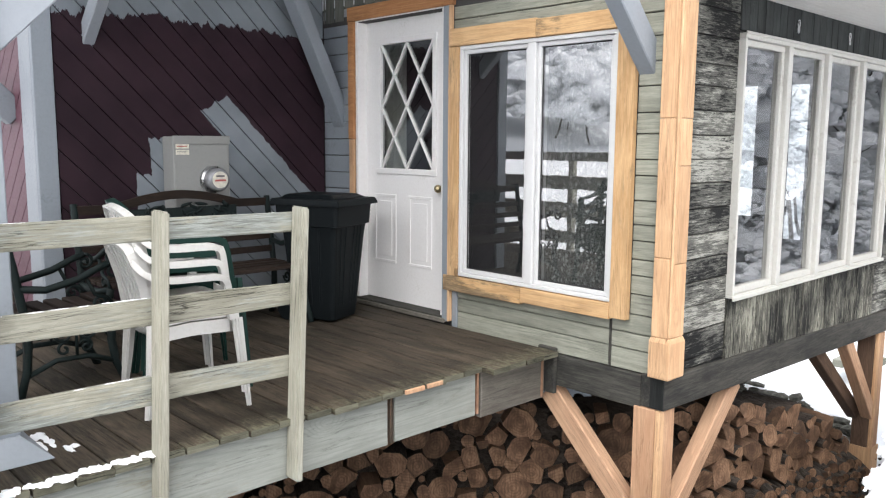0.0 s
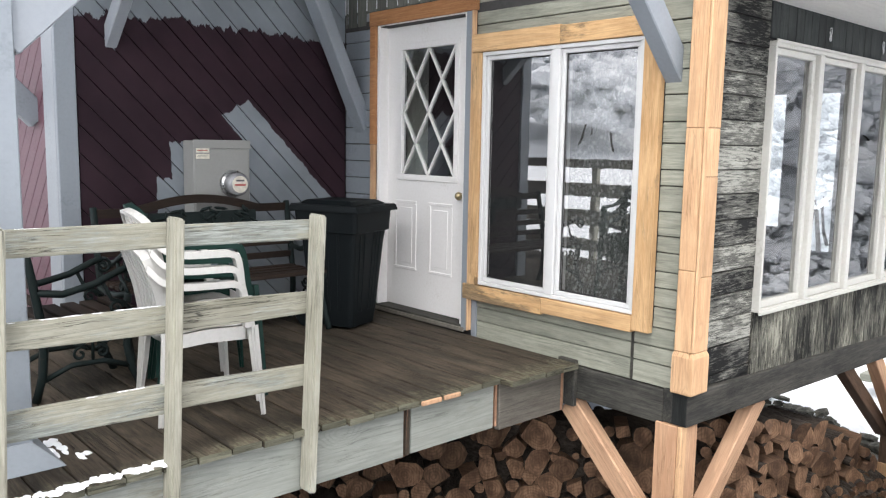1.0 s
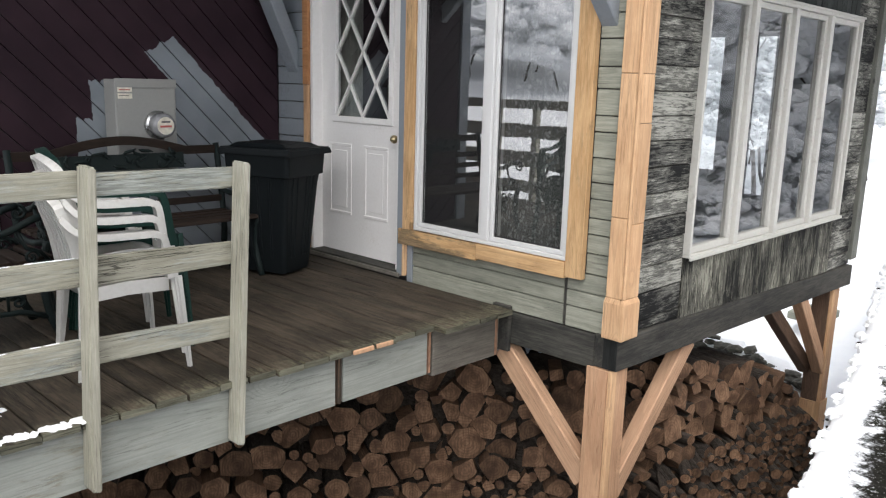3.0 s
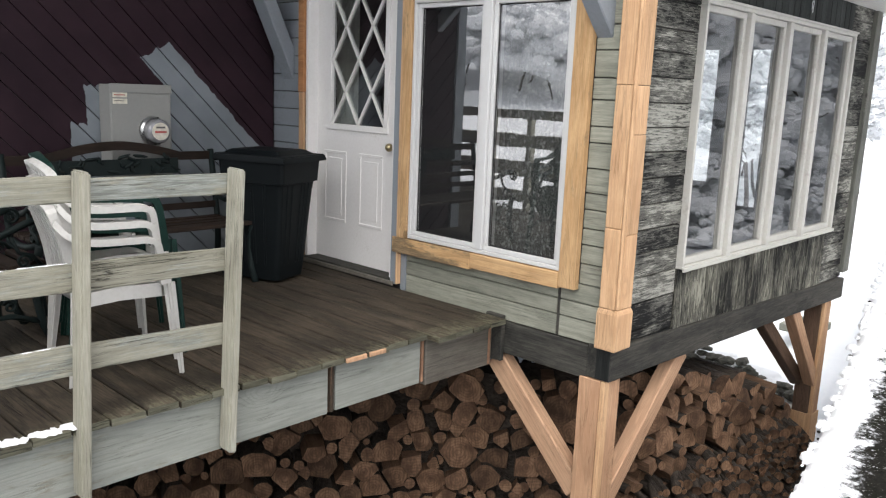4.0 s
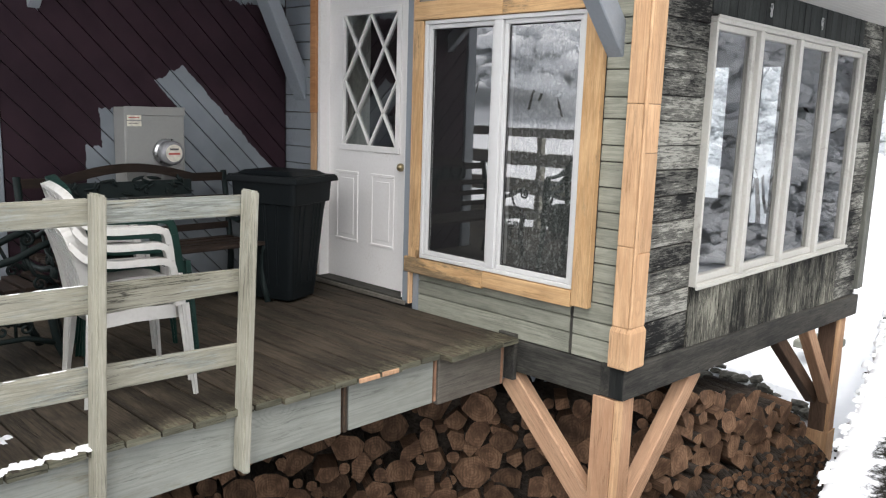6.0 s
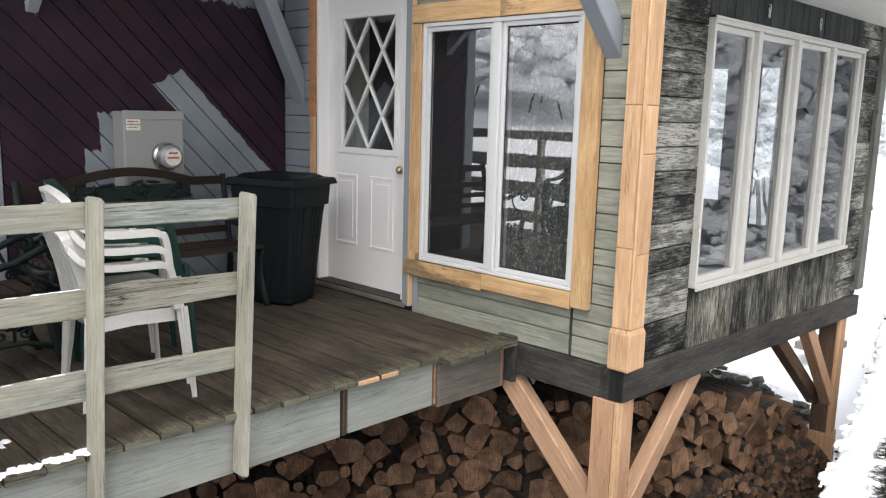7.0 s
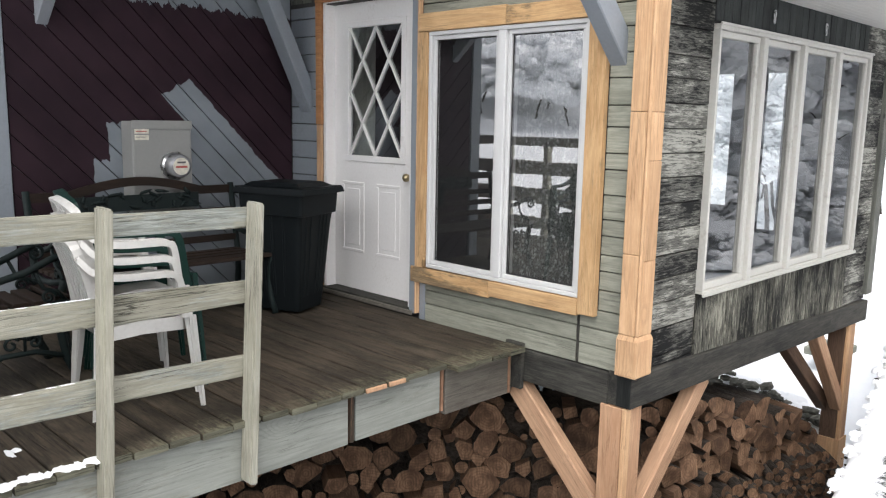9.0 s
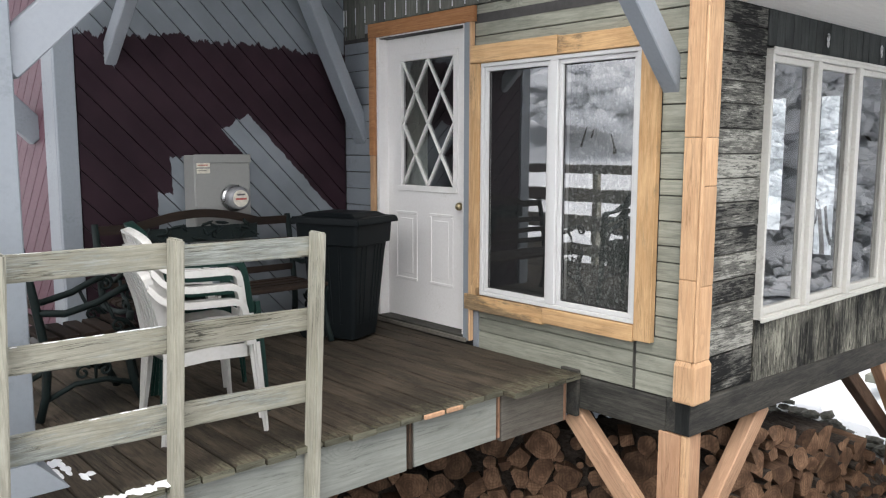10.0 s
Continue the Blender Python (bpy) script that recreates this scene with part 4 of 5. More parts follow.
# the drive beside the house, with a bank down to the lower ground
bm = bmesh.new()
xs = [-14 + 0.25 * k for k in range(150)]
rows = []
for x in xs:
    e = edge_y(x) + 0.05 * noise.noise((x * 2.1, 0, 5))
    rows.append([bm.verts.new(p) for p in ((x, e + 0.10, -2.1), (x, e + 0.03, -0.9), (x, e, -0.44), (x, e - 0.06, -0.41), (x, e - 1.2, -0.40), (x, e - 3.0, -0.40), (x, e - 3.0, -2.1))])
for r0, r1 in zip(rows, rows[1:]):
    for k in range(6):
        bm.faces.new((r0[k], r0[k + 1], r1[k + 1], r1[k]))
road = set_tag(part("drive", bm, DRIVE), "wet dark gravel drive flecked with snow")

# unseen boards, added to stop low western sun reaching the firewood
set_tag(part("skirt_west", slab(-3.70, -3.665, 0.86, 3.0, -1.9, -0.21), BEAM), "added unseen boards that keep the sun out from under the deck")

# bare trodden earth under the house, where no snow reaches
bm = bmesh.new()
grid = []
for i in range(36):
    x = -4.4 + 7.6 * i / 35
    row = []
    for j in range(16):
        y0 = edge_y(x) + 0.12
        y = y0 + (2.98 - y0) * j / 15
        row.append(bm.verts.new((x, y, ground_z(x, y) + 0.06)))
    grid.append(row)
for r0, r1 in zip(grid, grid[1:]):
    for k in range(15):
        bm.faces.new((r0[k], r1[k], r1[k + 1], r0[k + 1]))
set_tag(part("ground_bare", bm, EARTH, smooth=True), "bare dark earth under the deck and sunroom")

# ---- things on the deck ----
PLASTIC_W = painted("white_plastic", (0.56, 0.55, 0.525), (0.40, 0.385, 0.345), (0.60, 0.8), 0.4)
PLASTIC_G = painted("dark_green_plastic", (0.006, 0.026, 0.020), (0.010, 0.030, 0.024), (0.6, 0.8), 0.45, spec=0.2)
BIN = painted("black_green_plastic", (0.006, 0.008, 0.009), (0.011, 0.014, 0.015), (0.55, 0.8), 0.5, spec=0.12)
IRON = painted("dark_green_cast_iron", (0.010, 0.017, 0.017), (0.030, 0.027, 0.022), (0.6, 0.75), 0.55, spec=0.15)
METER = painted("grey_enamel", (0.30, 0.30, 0.285), (0.25, 0.25, 0.24), (0.6, 0.8), 0.4)
STEEL = plain("brushed_steel", (0.55, 0.55, 0.55), 0.28, 0.9)
DOME = plain("grey_meter_dome", (0.30, 0.30, 0.31), 0.22, 0.2)
PAPER = plain("pale_label", (0.72, 0.68, 0.58), 0.6)
INK = plain("dark_print", (0.10, 0.09, 0.09), 0.6)
RED = plain("red_print", (0.45, 0.10, 0.08), 0.6)


def mirrored(pts, sx):
    return [(p[0], p[1] * sx, p[2]) for p in pts]


def smooth(pts, n=5):
    """A rounder run through the same points."""
    p = [Vector(q) for q in pts]
    p = [2 * p[0] - p[1]] + p + [2 * p[-1] - p[-2]]
    out = []
    for a, b, c, d in zip(p, p[1:], p[2:], p[3:]):
        for i in range(n):
            t = i / n
            out.append(0.5 * (2 * b + (c - a) * t + (2 * a - 5 * b + 4 * c - d) * t * t + (3 * b - a - 3 * c + d) * t ** 3))
    return [tuple(q) for q in out] + [tuple(p[-2])]


def arm_chair(plastic, label):
    """A moulded stacking chair, facing +x, feet on z = 0."""
    ob = empty("stacking_chair", label=label, category="chair", group="stacked garden chairs")
    bm = bmesh.new()
    n = 10
    rows = []
    for i in range(n + 1):
        u = i / n
        x = 0.23 - 0.44 * u
        rows.append([bm.verts.new((x, (-0.235 + 0.47 * j / 8) * (1 - 0.12 * u), 0.415 - 0.035 * u - 0.018 * math.sin(math.pi * j / 8) - (0.03 * (1 - u / 0.15) if u < 0.15 else 0))) for j in range(9)])
    for r0, r1 in zip(rows, rows[1:]):
        for j in range(8):
            bm.faces.new((r0[j], r0[j + 1], r1[j + 1], r1[j]))
    g = bmesh.ops.solidify(bm, geom=bm.faces[:], thickness=0.012)
    part("seat", bm, plastic, ob, smooth=True)
    bm = bmesh.new()
    ribbon(bm, [(-0.21, -0.205, 0.36), (0.0, -0.222, 0.385), (0.19, -0.225, 0.385), (0.235, -0.17, 0.372), (0.245, 0.0, 0.368), (0.235, 0.17, 0.372), (0.19, 0.225, 0.385), (0.0, 0.222, 0.385), (-0.21, 0.205, 0.36)], 0.062, 0.008, (0, 0, 1))
    part("apron", bm, plastic, ob)
    # back: a bowed frame with upright slats
    bm = bmesh.new()
    arc = []
    for i in range(15):
        a = -1 + 2 * i / 14
        arc.append((-0.245 - 0.045 * (1 - a * a) - 0.03, a * 0.235, 0.735 + 0.065 * math.sqrt(max(0.0, 1 - a * a * 0.96))))
    left = [(-0.19, -0.215, 0.38), (-0.215, -0.23, 0.55), (-0.245, -0.24, 0.66)]
    right = [(p[0], -p[1], p[2]) for p in left[::-1]]
    ribbon(bm, smooth(left + arc + right, 3), 0.042, 0.016, (1, 0, 0.25))
    for k in range(5):
        yy = -0.14 + 0.07 * k
        ribbon(bm, [(-0.19, yy * 0.9, 0.385), (-0.235, yy, 0.6), (-0.30, yy, 0.775)], 0.036, 0.010, (0, 1, 0))
    part("backrest", bm, plastic, ob)
    for sx in (-1, 1):
        bm = bmesh.new()
        pts = [(-0.275, 0.235, 0.72), (-0.22, 0.265, 0.665), (-0.13, 0.28, 0.637), (0.04, 0.285, 0.635), (0.105, 0.282, 0.634), (0.148, 0.277, 0.618), (0.166, 0.270, 0.57), (0.190, 0.258, 0.42)]
        ribbon(bm, smooth(mirrored(pts[:7], sx)), 0.052, 0.012, (0, 1, 0))
        ribbon(bm, [(p[0], p[1] + 0.024 * sx, p[2] - 0.010) for p in smooth(mirrored(pts[:7], sx))], 0.006, 0.026, (0, 1, 0))
        ribbon(bm, smooth(mirrored(pts[5:], sx)), 0.048, 0.034, (0, 1, 0))
        part("armrest", bm, plastic, ob)
        for pts, w in (([(0.225, 0.25, 0.42), (0.245, 0.262, 0.2), (0.262, 0.275, 0.0)], (0.023, 0.022)), ([(-0.18, 0.215, 0.40), (-0.20, 0.225, 0.2), (-0.225, 0.235, 0.0)], (0.034, 0.026))):
            bm = bmesh.new()
            q = mirrored(pts, sx)
            for (pa, pb), (wa, wb) in zip(zip(q, q[1:]), ((1.0, 0.8), (0.8, 0.55))):
                for du, dv in ((w[0] * 0.95, 0.004), (0.004, w[1] * 0.85)):
                    hexa(bm, [(p[0] + i * du * f, p[1] + j * dv * f, p[2]) for p, f in ((pb, wb), (pa, wa)) for i, j in ((-1, -1), (1, -1), (1, 1), (-1, 1))])
            part("leg", bm, plastic, ob)
    return ob


SQUAT = Matrix.Diagonal((0.92, 1.0, 1.0, 1.0))
CH = pose(-2.095, 1.35, 0.0, 0, 0, -10) @ SQUAT
chair = arm_chair(PLASTIC_W, "white moulded plastic armchair in a stack by the railing")
chair.matrix_world = CH
for k in (1, 2):
    copy_thing(chair, pose(-2.095 - 0.004 * k, 1.35, 0.069 * k, 0, 0, -10) @ SQUAT)
green = arm_chair(PLASTIC_G, "dark green moulded plastic armchair beside the white stack")
green.matrix_world = pose(-1.93, 1.62, 0.0, 0, 0, -16)
copy_thing(green, pose(-1.935, 1.62, 0.069, 0, 0, -16))
copy_thing(green, pose(-1.94, 1.62, 0.138, 0, 0, -16))


def spiral(cx, cz, r, turns, a0, sgn=1, n=22):
    return [(cx + sgn * r * (1 - 0.8 * i / n) * math.cos(a0 + turns * math.tau * i / n), 0.0, cz + r * (1 - 0.8 * i / n) * math.sin(a0 + turns * math.tau * i / n)) for i in range(n + 1)]


def garden_bench(length, label):
    """A garden bench with cast-iron ends, along local y and facing +x, centred at its feet."""
    ob = empty("garden_bench", label=label, category="bench", group="garden benches")
    h = length / 2
    for yy in (-h, h):
        end = None
        runs = [
            ([(-0.27, 0, 0.0), (-0.235, 0, 0.12), (-0.225, 0, 0.25), (-0.235, 0, 0.40), (-0.265, 0, 0.60), (-0.31, 0, 0.84)], 0.022),
            ([(0.235, 0, 0.0), (0.19, 0, 0.10), (0.17, 0, 0.22), (0.185, 0, 0.33), (0.21, 0, 0.39)], 0.022),
            ([(-0.225, 0, 0.36), (-0.1, 0, 0.345), (0.05, 0, 0.355), (0.2, 0, 0.385)], 0.019),
            ([(-0.23, 0, 0.10), (-0.1, 0, 0.155), (0.05, 0, 0.155), (0.18, 0, 0.11)], 0.015),
            ([(-0.265, 0, 0.53), (-0.13, 0, 0.51), (0.02, 0, 0.545), (0.13, 0, 0.595), (0.19, 0, 0.615)], 0.019),
            (spiral(0.195, 0.575, 0.042, 1.4, math.pi / 2, -1), 0.009),
            ([(0.20, 0, 0.39), (0.16, 0, 0.44), (0.10, 0, 0.46), (0.06, 0, 0.55)], 0.010),
            (spiral(0.12, 0.415, 0.035, 1.3, 0.0), 0.008),
            (spiral(-0.06, 0.285, 0.045, 1.3, math.pi), 0.008),
            (spiral(0.05, 0.285, 0.045, 1.3, math.pi, -1), 0.008),
            (spiral(-0.06, 0.205, 0.038, 1.2, 0.5), 0.008),
            (spiral(0.045, 0.205, 0.038, 1.2, 0.5, -1), 0.008),
            (spiral(0.125, 0.30, 0.03, 1.3, 2.0), 0.007),
            ([(0.0, 0, 0.155), (0.0, 0, 0.35)], 0.008),
        ]
        bm = bmesh.new()
        for pts, r in runs:
            tube(bm, [(p[0], p[1] + yy, p[2]) for p in pts], r, 6)
        part("iron_end", bm, IRON, ob, "scrolled dark cast-iron end frame", True)
    for k in range(5):
        x = -0.19 + 0.095 * k
        part("seat_slat", slab(x - 0.036, x + 0.036, -h + 0.012, h - 0.012, 0.373 + 0.012 * (k == 4), 0.398 + 0.012 * (k == 4), 0.004), SLAT_Y, ob)
    for z in (0.47, 0.56, 0.655):
        x = -0.225 - (z - 0.4) * 0.17
        part("back_slat", slab(x - 0.012, x + 0.010, -h + 0.012, h - 0.012, z - 0.022, z + 0.022, 0.004), SLAT_Y, ob)
    bm = bmesh.new()
    pts = []
    for i in range(25):
        a = -1 + 2 * i / 24
        bow = 0.075 * (math.cos(math.pi * a * 0.75) if abs(a) < 0.67 else 0.0)
        pts.append((-0.305, a * (h - 0.012), 0.80 + max(0.0, bow)))
    ribbon(bm, pts, 0.022, 0.055, (1, 0, 0))
    part("top_rail", bm, SLAT_Y, ob, "arched dark top rail")
    bm = bmesh.new()
    rnd = random.Random(4)
    box(bm, -0.294, -0.288, -h * 0.62, h * 0.62, 0.69, 0.79)
    panel = part("cast_panel", bm, IRON, ob, "dark cast panel in the backrest")
    for k in range(26):
        bm = bmesh.new()
        cy, cz = rnd.uniform(-h * 0.58, h * 0.58), rnd.uniform(0.70, 0.82)
        a = rnd.uniform(0, math.tau)
        tube(bm, [(-0.283, cy + 0.05 * t * math.cos(a) + 0.012 * math.sin(3 * t), cz + 0.03 * t * math.sin(a)) for t in (-1, -0.4, 0.2, 0.8)], [0.004, 0.011, 0.011, 0.003], 5)
        part("leaf", bm, IRON, panel, smooth=True)
    return ob


SLAT_Y = wood("dark_brown_bench_slat_y", (0.013, 0.008, 0.006), (0.034, 0.021, 0.014), "y", knots=0.2, vary=0.4)
bench = garden_bench(1.34, "dark wooden garden bench with cast-iron ends against the purple wall")
bench.matrix_world = pose(-1.36, 2.53, 0.001, 0, 0, -90)
garden_bench(0.38, "narrow dark garden seat with scrolled cast-iron ends near the column").matrix_world = pose(-2.39, 2.04, 0.001, 0, 0, 0)


def wheeled_bin():
    ob = empty("wheeled_bin", label="black lidded plastic refuse bin on wheels beside the door", category="bin")
    # body: tapered, with a rim and shallow upright ribs
    bm = bmesh.new()
    rings = []
    for z, w, d in ((0.02, 0.185, 0.205), (0.10, 0.195, 0.215), (0.60, 0.245, 0.265), (0.66, 0.255, 0.275), (0.665, 0.275, 0.30), (0.80, 0.285, 0.31)):
        ring = []
        for cx, cy, a0 in ((1, 1, 0), (-1, 1, 90), (-1, -1, 180), (1, -1, 270)):
            for k in range(4):
                a = radians(a0 + 30 * k)
                ring.append(bm.verts.new((cx * (w - 0.04) + 0.04 * math.cos(a), cy * (d - 0.04) + 0.04 * math.sin(a), z)))
        rings.append(ring)
    for r0, r1 in zip(rings, rings[1:]):
        m = len(r0)
        for k in range(m):
            bm.faces.new((r0[k], r0[(k + 1) % m], r1[(k + 1) % m], r1[k]))
    bm.faces.new(rings[0][::-1])
    bm.faces.new(rings[-1])
    body = part("body", bm, BIN, ob)
    for x in (-0.14, -0.07, 0.06, 0.11, 0.16):
        bm = bmesh.new()
        hexa(bm, [(x * 0.8 - 0.012, -0.222, 0.12), (x * 0.8 + 0.012, -0.222, 0.12), (x * 0.8 + 0.012, -0.205, 0.12), (x * 0.8 - 0.012, -0.205, 0.12),
                  (x - 0.012, -0.279, 0.655), (x + 0.012, -0.279, 0.655), (x + 0.012, -0.26, 0.655), (x - 0.012, -0.26, 0.655)])
        part("rib", soften(bm, 0.004), BIN, body)
    for sx in (-1, 1):
        for y in (-0.12, 0.0, 0.12):
            bm = bmesh.new()
            hexa(bm, [(sx * 0.19, y * 0.8 - 0.012, 0.12), (sx * 0.203, y * 0.8 - 0.012, 0.12), (sx * 0.203, y * 0.8 + 0.012, 0.12), (sx * 0.19, y * 0.8 + 0.012, 0.12),
                      (sx * 0.245, y - 0.012, 0.655), (sx * 0.259, y - 0.012, 0.655), (sx * 0.259, y + 0.012, 0.655), (sx * 0.245, y + 0.012, 0.655)])
            part("rib", soften(bm, 0.004), BIN, body)
    bm = bmesh.new()
    hexa(bm, [(-0.315, -0.355, 0.802), (0.315, -0.355, 0.802), (0.315, 0.34, 0.802), (-0.315, 0.34, 0.802),
              (-0.30, -0.335, 0.845), (0.30, -0.335, 0.845), (0.30, 0.33, 0.845), (-0.30, 0.33, 0.845)])
    hexa(bm, [(-0.25, -0.27, 0.846), (0.25, -0.27, 0.846), (0.25, 0.28, 0.846), (-0.25, 0.28, 0.846),
              (-0.20, -0.21, 0.872), (0.20, -0.21, 0.872), (0.20, 0.24, 0.872), (-0.20, 0.24, 0.872)])
    part("lid", soften(bm, 0.008, 2), BIN, ob)
    bm = bmesh.new()
    tube(bm, [(-0.24, 0.37, 0.80), (0.24, 0.37, 0.80)], 0.014)
    part("handle", bm, BIN, ob, smooth=True)
    for sx in (-1, 1):
        bm = bmesh.new()
        tube(bm, [(sx * 0.20, 0.22, 0.10), (sx * 0.25, 0.22, 0.10)], 0.099, 18)
        part("wheel", bm, BIN, ob)
    return ob


wheeled_bin().matrix_world = pose(-0.53, 2.36, 0.002, 0, 0, 20) @ Matrix.Diagonal((0.80, 0.82, 1.0, 1.0))


def meter_box():
    ob = empty("electric_meter_box", label="grey metal electric meter box with a round glass meter", category="meter box")
    part("case", slab(-1.344, -0.929, 2.922, 3.083, 0.66, 1.256, 0.006), METER, ob)
    part("cover", slab(-1.334, -0.939, 2.916, 2.921, 0.665, 1.20, 0.003), METER, ob)
    part("top_cover", slab(-1.347, -0.926, 2.914, 2.9215, 1.205, 1.262, 0.003), METER, ob)
    bm = bmesh.new()
    tube(bm, [(-1.07, 2.915, 0.965), (-1.07, 2.88, 0.965)], 0.092, 28)
    ring = part("ring", bm, STEEL, ob, "steel mounting ring", True)
    bm = bmesh.new()
    tube(bm, [(-1.07, 2.879, 0.965), (-1.07, 2.82, 0.965), (-1.07, 2.805, 0.965)], [0.080, 0.078, 0.065], 28)
    part("meter", bm, DOME, ob, "round meter under a clear dome", True)
    bm = bmesh.new()
    tube(bm, [(-1.07, 2.8045, 0.965), (-1.07, 2.8005, 0.965)], 0.057, 28)
    part("meter_face", bm, PAPER, ob, "pale meter face")
    part("red_bar", slab(-1.11, -1.03, 2.797, 2.7995, 0.955, 0.968), RED, ob)
    part("print_bar", slab(-1.10, -1.04, 2.797, 2.7995, 0.985, 0.997), INK, ob)
    for z0, z1 in ((1.206 - 0.03, 1.206), (1.135, 1.168)):
        part("sticker", slab(-1.33, -1.235, 2.911, 2.9135, z0, z1), PAPER, ob, "small pale sticker")
    part("print_bar", slab(-1.322, -1.25, 2.908, 2.9105, 1.188, 1.194), RED, ob)
    part("print_bar", slab(-1.322, -1.26, 2.908, 2.9105, 1.152, 1.156), INK, ob)
    return ob


meter_box()

# snow lying on the deck edge and on the rails
def snow_lumps(name, label, spots, seed):
    rnd = random.Random(seed)
    verts, faces = [], []
    for cx, cy, cz, rx, ry, h in spots:
        b = len(verts)
        k = 14
        w = [rnd.uniform(0.75, 1.2) for _ in range(k)]
        for f, hh in ((1.0, 0.0), (0.85, 0.75), (0.45, 1.0)):
            for i in range(k):
                a = i * math.tau / k
                verts.append((cx + rx * f * w[i] * math.cos(a), cy + ry * f * w[i] * math.sin(a), cz + h * hh * (0.8 + 0.4 * rnd.random() * (hh > 0))))
        verts.append((cx, cy, cz + h))
        for r in range(2):
            for i in range(k):
                j = (i + 1) % k
                faces.append((b + r * k + i, b + r * k + j, b + (r + 1) * k + j, b + (r + 1) * k + i))
        for i in range(k):
            faces.append((b + 2 * k + i, b + 2 * k + (i + 1) % k, b + 3 * k))
    me = bpy.data.meshes.new(name)
    me.from_pydata(verts, [], faces)
    me.materials.append(SNOW)
    for p in me.polygons:
        p.use_smooth = True
    return tagged(new(name, me), label, "snow", kind="stuff")


spots = []
rs = random.Random(9)
for k in range(75):
    x = -3.3 + 0.83 * k / 74
    if k % 7 in (1, 2) and k < 62:
        continue
    spots.append((x, 0.765 + rs.uniform(-0.015, 0.02), 0.0, rs.uniform(0.010, 0.034), rs.uniform(0.006, 0.040), rs.uniform(0.002, 0.006)))
for k in range(14):
    spots.append((rs.uniform(-2.86, -2.68), rs.uniform(1.02, 1.5), 0.0, rs.uniform(0.01, 0.03), rs.uniform(0.02, 0.06), 0.004))
snow_lumps("deck_snow", "thin wet snow along the deck edge", spots, 3)
spots = []
for z, x1 in ((0.943, -2.85), (0.622, -2.5), (0.309, -2.5)):
    x = -3.6
    while x < x1:
        spots.append((x, 0.796 + rs.uniform(-0.006, 0.006), z - 0.001, rs.uniform(0.015, 0.045), rs.uniform(0.004, 0.011), rs.uniform(0.001, 0.003)))
        x += rs.uniform(0.03, 0.09)
snow_lumps("rail_snow", "thin line of snow on the rails", spots, 5)


# ---- firewood under the deck and the sunroom ----
def end_wood(name, a, b):
    n = Nodes(name)
    x, y, z = n.axes(n.obj)
    w = n.noise(n.spread(n.obj, (1, 1, 1), (0, 0, 0), n.rnd), 9, 4)
    r = n.math("SQRT", n.math("ADD", n.math("MULTIPLY", x, x), n.math("MULTIPLY", z, z)))
    ring = n.math("SINE", n.math("ADD", n.math("MULTIPLY", r, 320), n.math("MULTIPLY", w, 14)))
    saw = n.noise(n.spread(n.obj, (1, 1, 0.12), (0, 25, 0), n.rnd), 90, 3)
    c = n.mix(n.ramp(w, (0.3, 0.7)), a, b)
    c = n.mix(n.math("MULTIPLY", n.ramp(ring, (-0.5, 1.0)), 0.3), c, tuple(k * 0.6 for k in a))
    c = n.mix(n.math("MULTIPLY", n.ramp(saw, (0.4, 0.65)), 0.5), c, tuple(k * 0.7 for k in a))
    tone = n.math("ADD", 0.45, n.math("MULTIPLY", n.rnd, 0.95))
    c = n.mix(1.0, c, n.mix(tone, (0, 0, 0), (1, 1, 1)), "MULTIPLY")
    n.bump(n.math("ADD", saw, w), 0.4, 0.004)
    return n.done(c, 0.8, 0, 0.25)


LOG_END = end_wood("sawn_log_end", (0.10, 0.055, 0.033), (0.31, 0.185, 0.112))
LOG_SPLIT = wood("split_log_side", (0.075, 0.043, 0.027), (0.20, 0.12, 0.075), "y", knots=0.3, vary=0.5, bump=0.6)
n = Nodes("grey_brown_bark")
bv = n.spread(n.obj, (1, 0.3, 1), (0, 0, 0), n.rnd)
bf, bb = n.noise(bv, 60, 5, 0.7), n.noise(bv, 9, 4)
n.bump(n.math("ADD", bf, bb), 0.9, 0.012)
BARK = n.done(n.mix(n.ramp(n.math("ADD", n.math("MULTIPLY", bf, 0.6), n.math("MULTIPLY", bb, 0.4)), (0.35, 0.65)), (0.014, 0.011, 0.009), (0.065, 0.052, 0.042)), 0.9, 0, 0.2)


def pile_top(u):
    pts = [(-9, -0.38), (0.0, -0.42), (0.3, -0.50), (0.5, -0.46), (0.70, -0.36), (0.9, -0.41), (1.56, -0.54), (2.35, -0.80), (2.75, -1.0), (3.02, -1.18), (3.17, -1.45), (3.3, -1.85), (9, -1.9)]
    for (a, p), (b, q) in zip(pts, pts[1:]):
        if a <= u <= b:
            return p + (q - p) * (u - a) / (b - a)


def along(t):
    """Place and turn of the stack's face: set back under the deck, stepping forward under the sunroom."""
    if t < 0:
        return 0.85 * t, 1.60 - 0.53 * t, -32
    if t < 1.53:
        return 0.66 * t / 1.53, 1.60 - 1.38 * t / 1.53, -48
    x = t - 0.87
    return x, 0.22 - 0.14 * min(1.0, max(0.0, (x - 0.75) / 0.5)), -14


def pile_face(u):
    return 1.60 - 0.62 * u if u < 0 else (0.15 if u > 0.66 else 1.60 - 1.45 * u / 0.66)


def pile_bottom(u):
    return -1.78 if u < 0.5 else -1.90


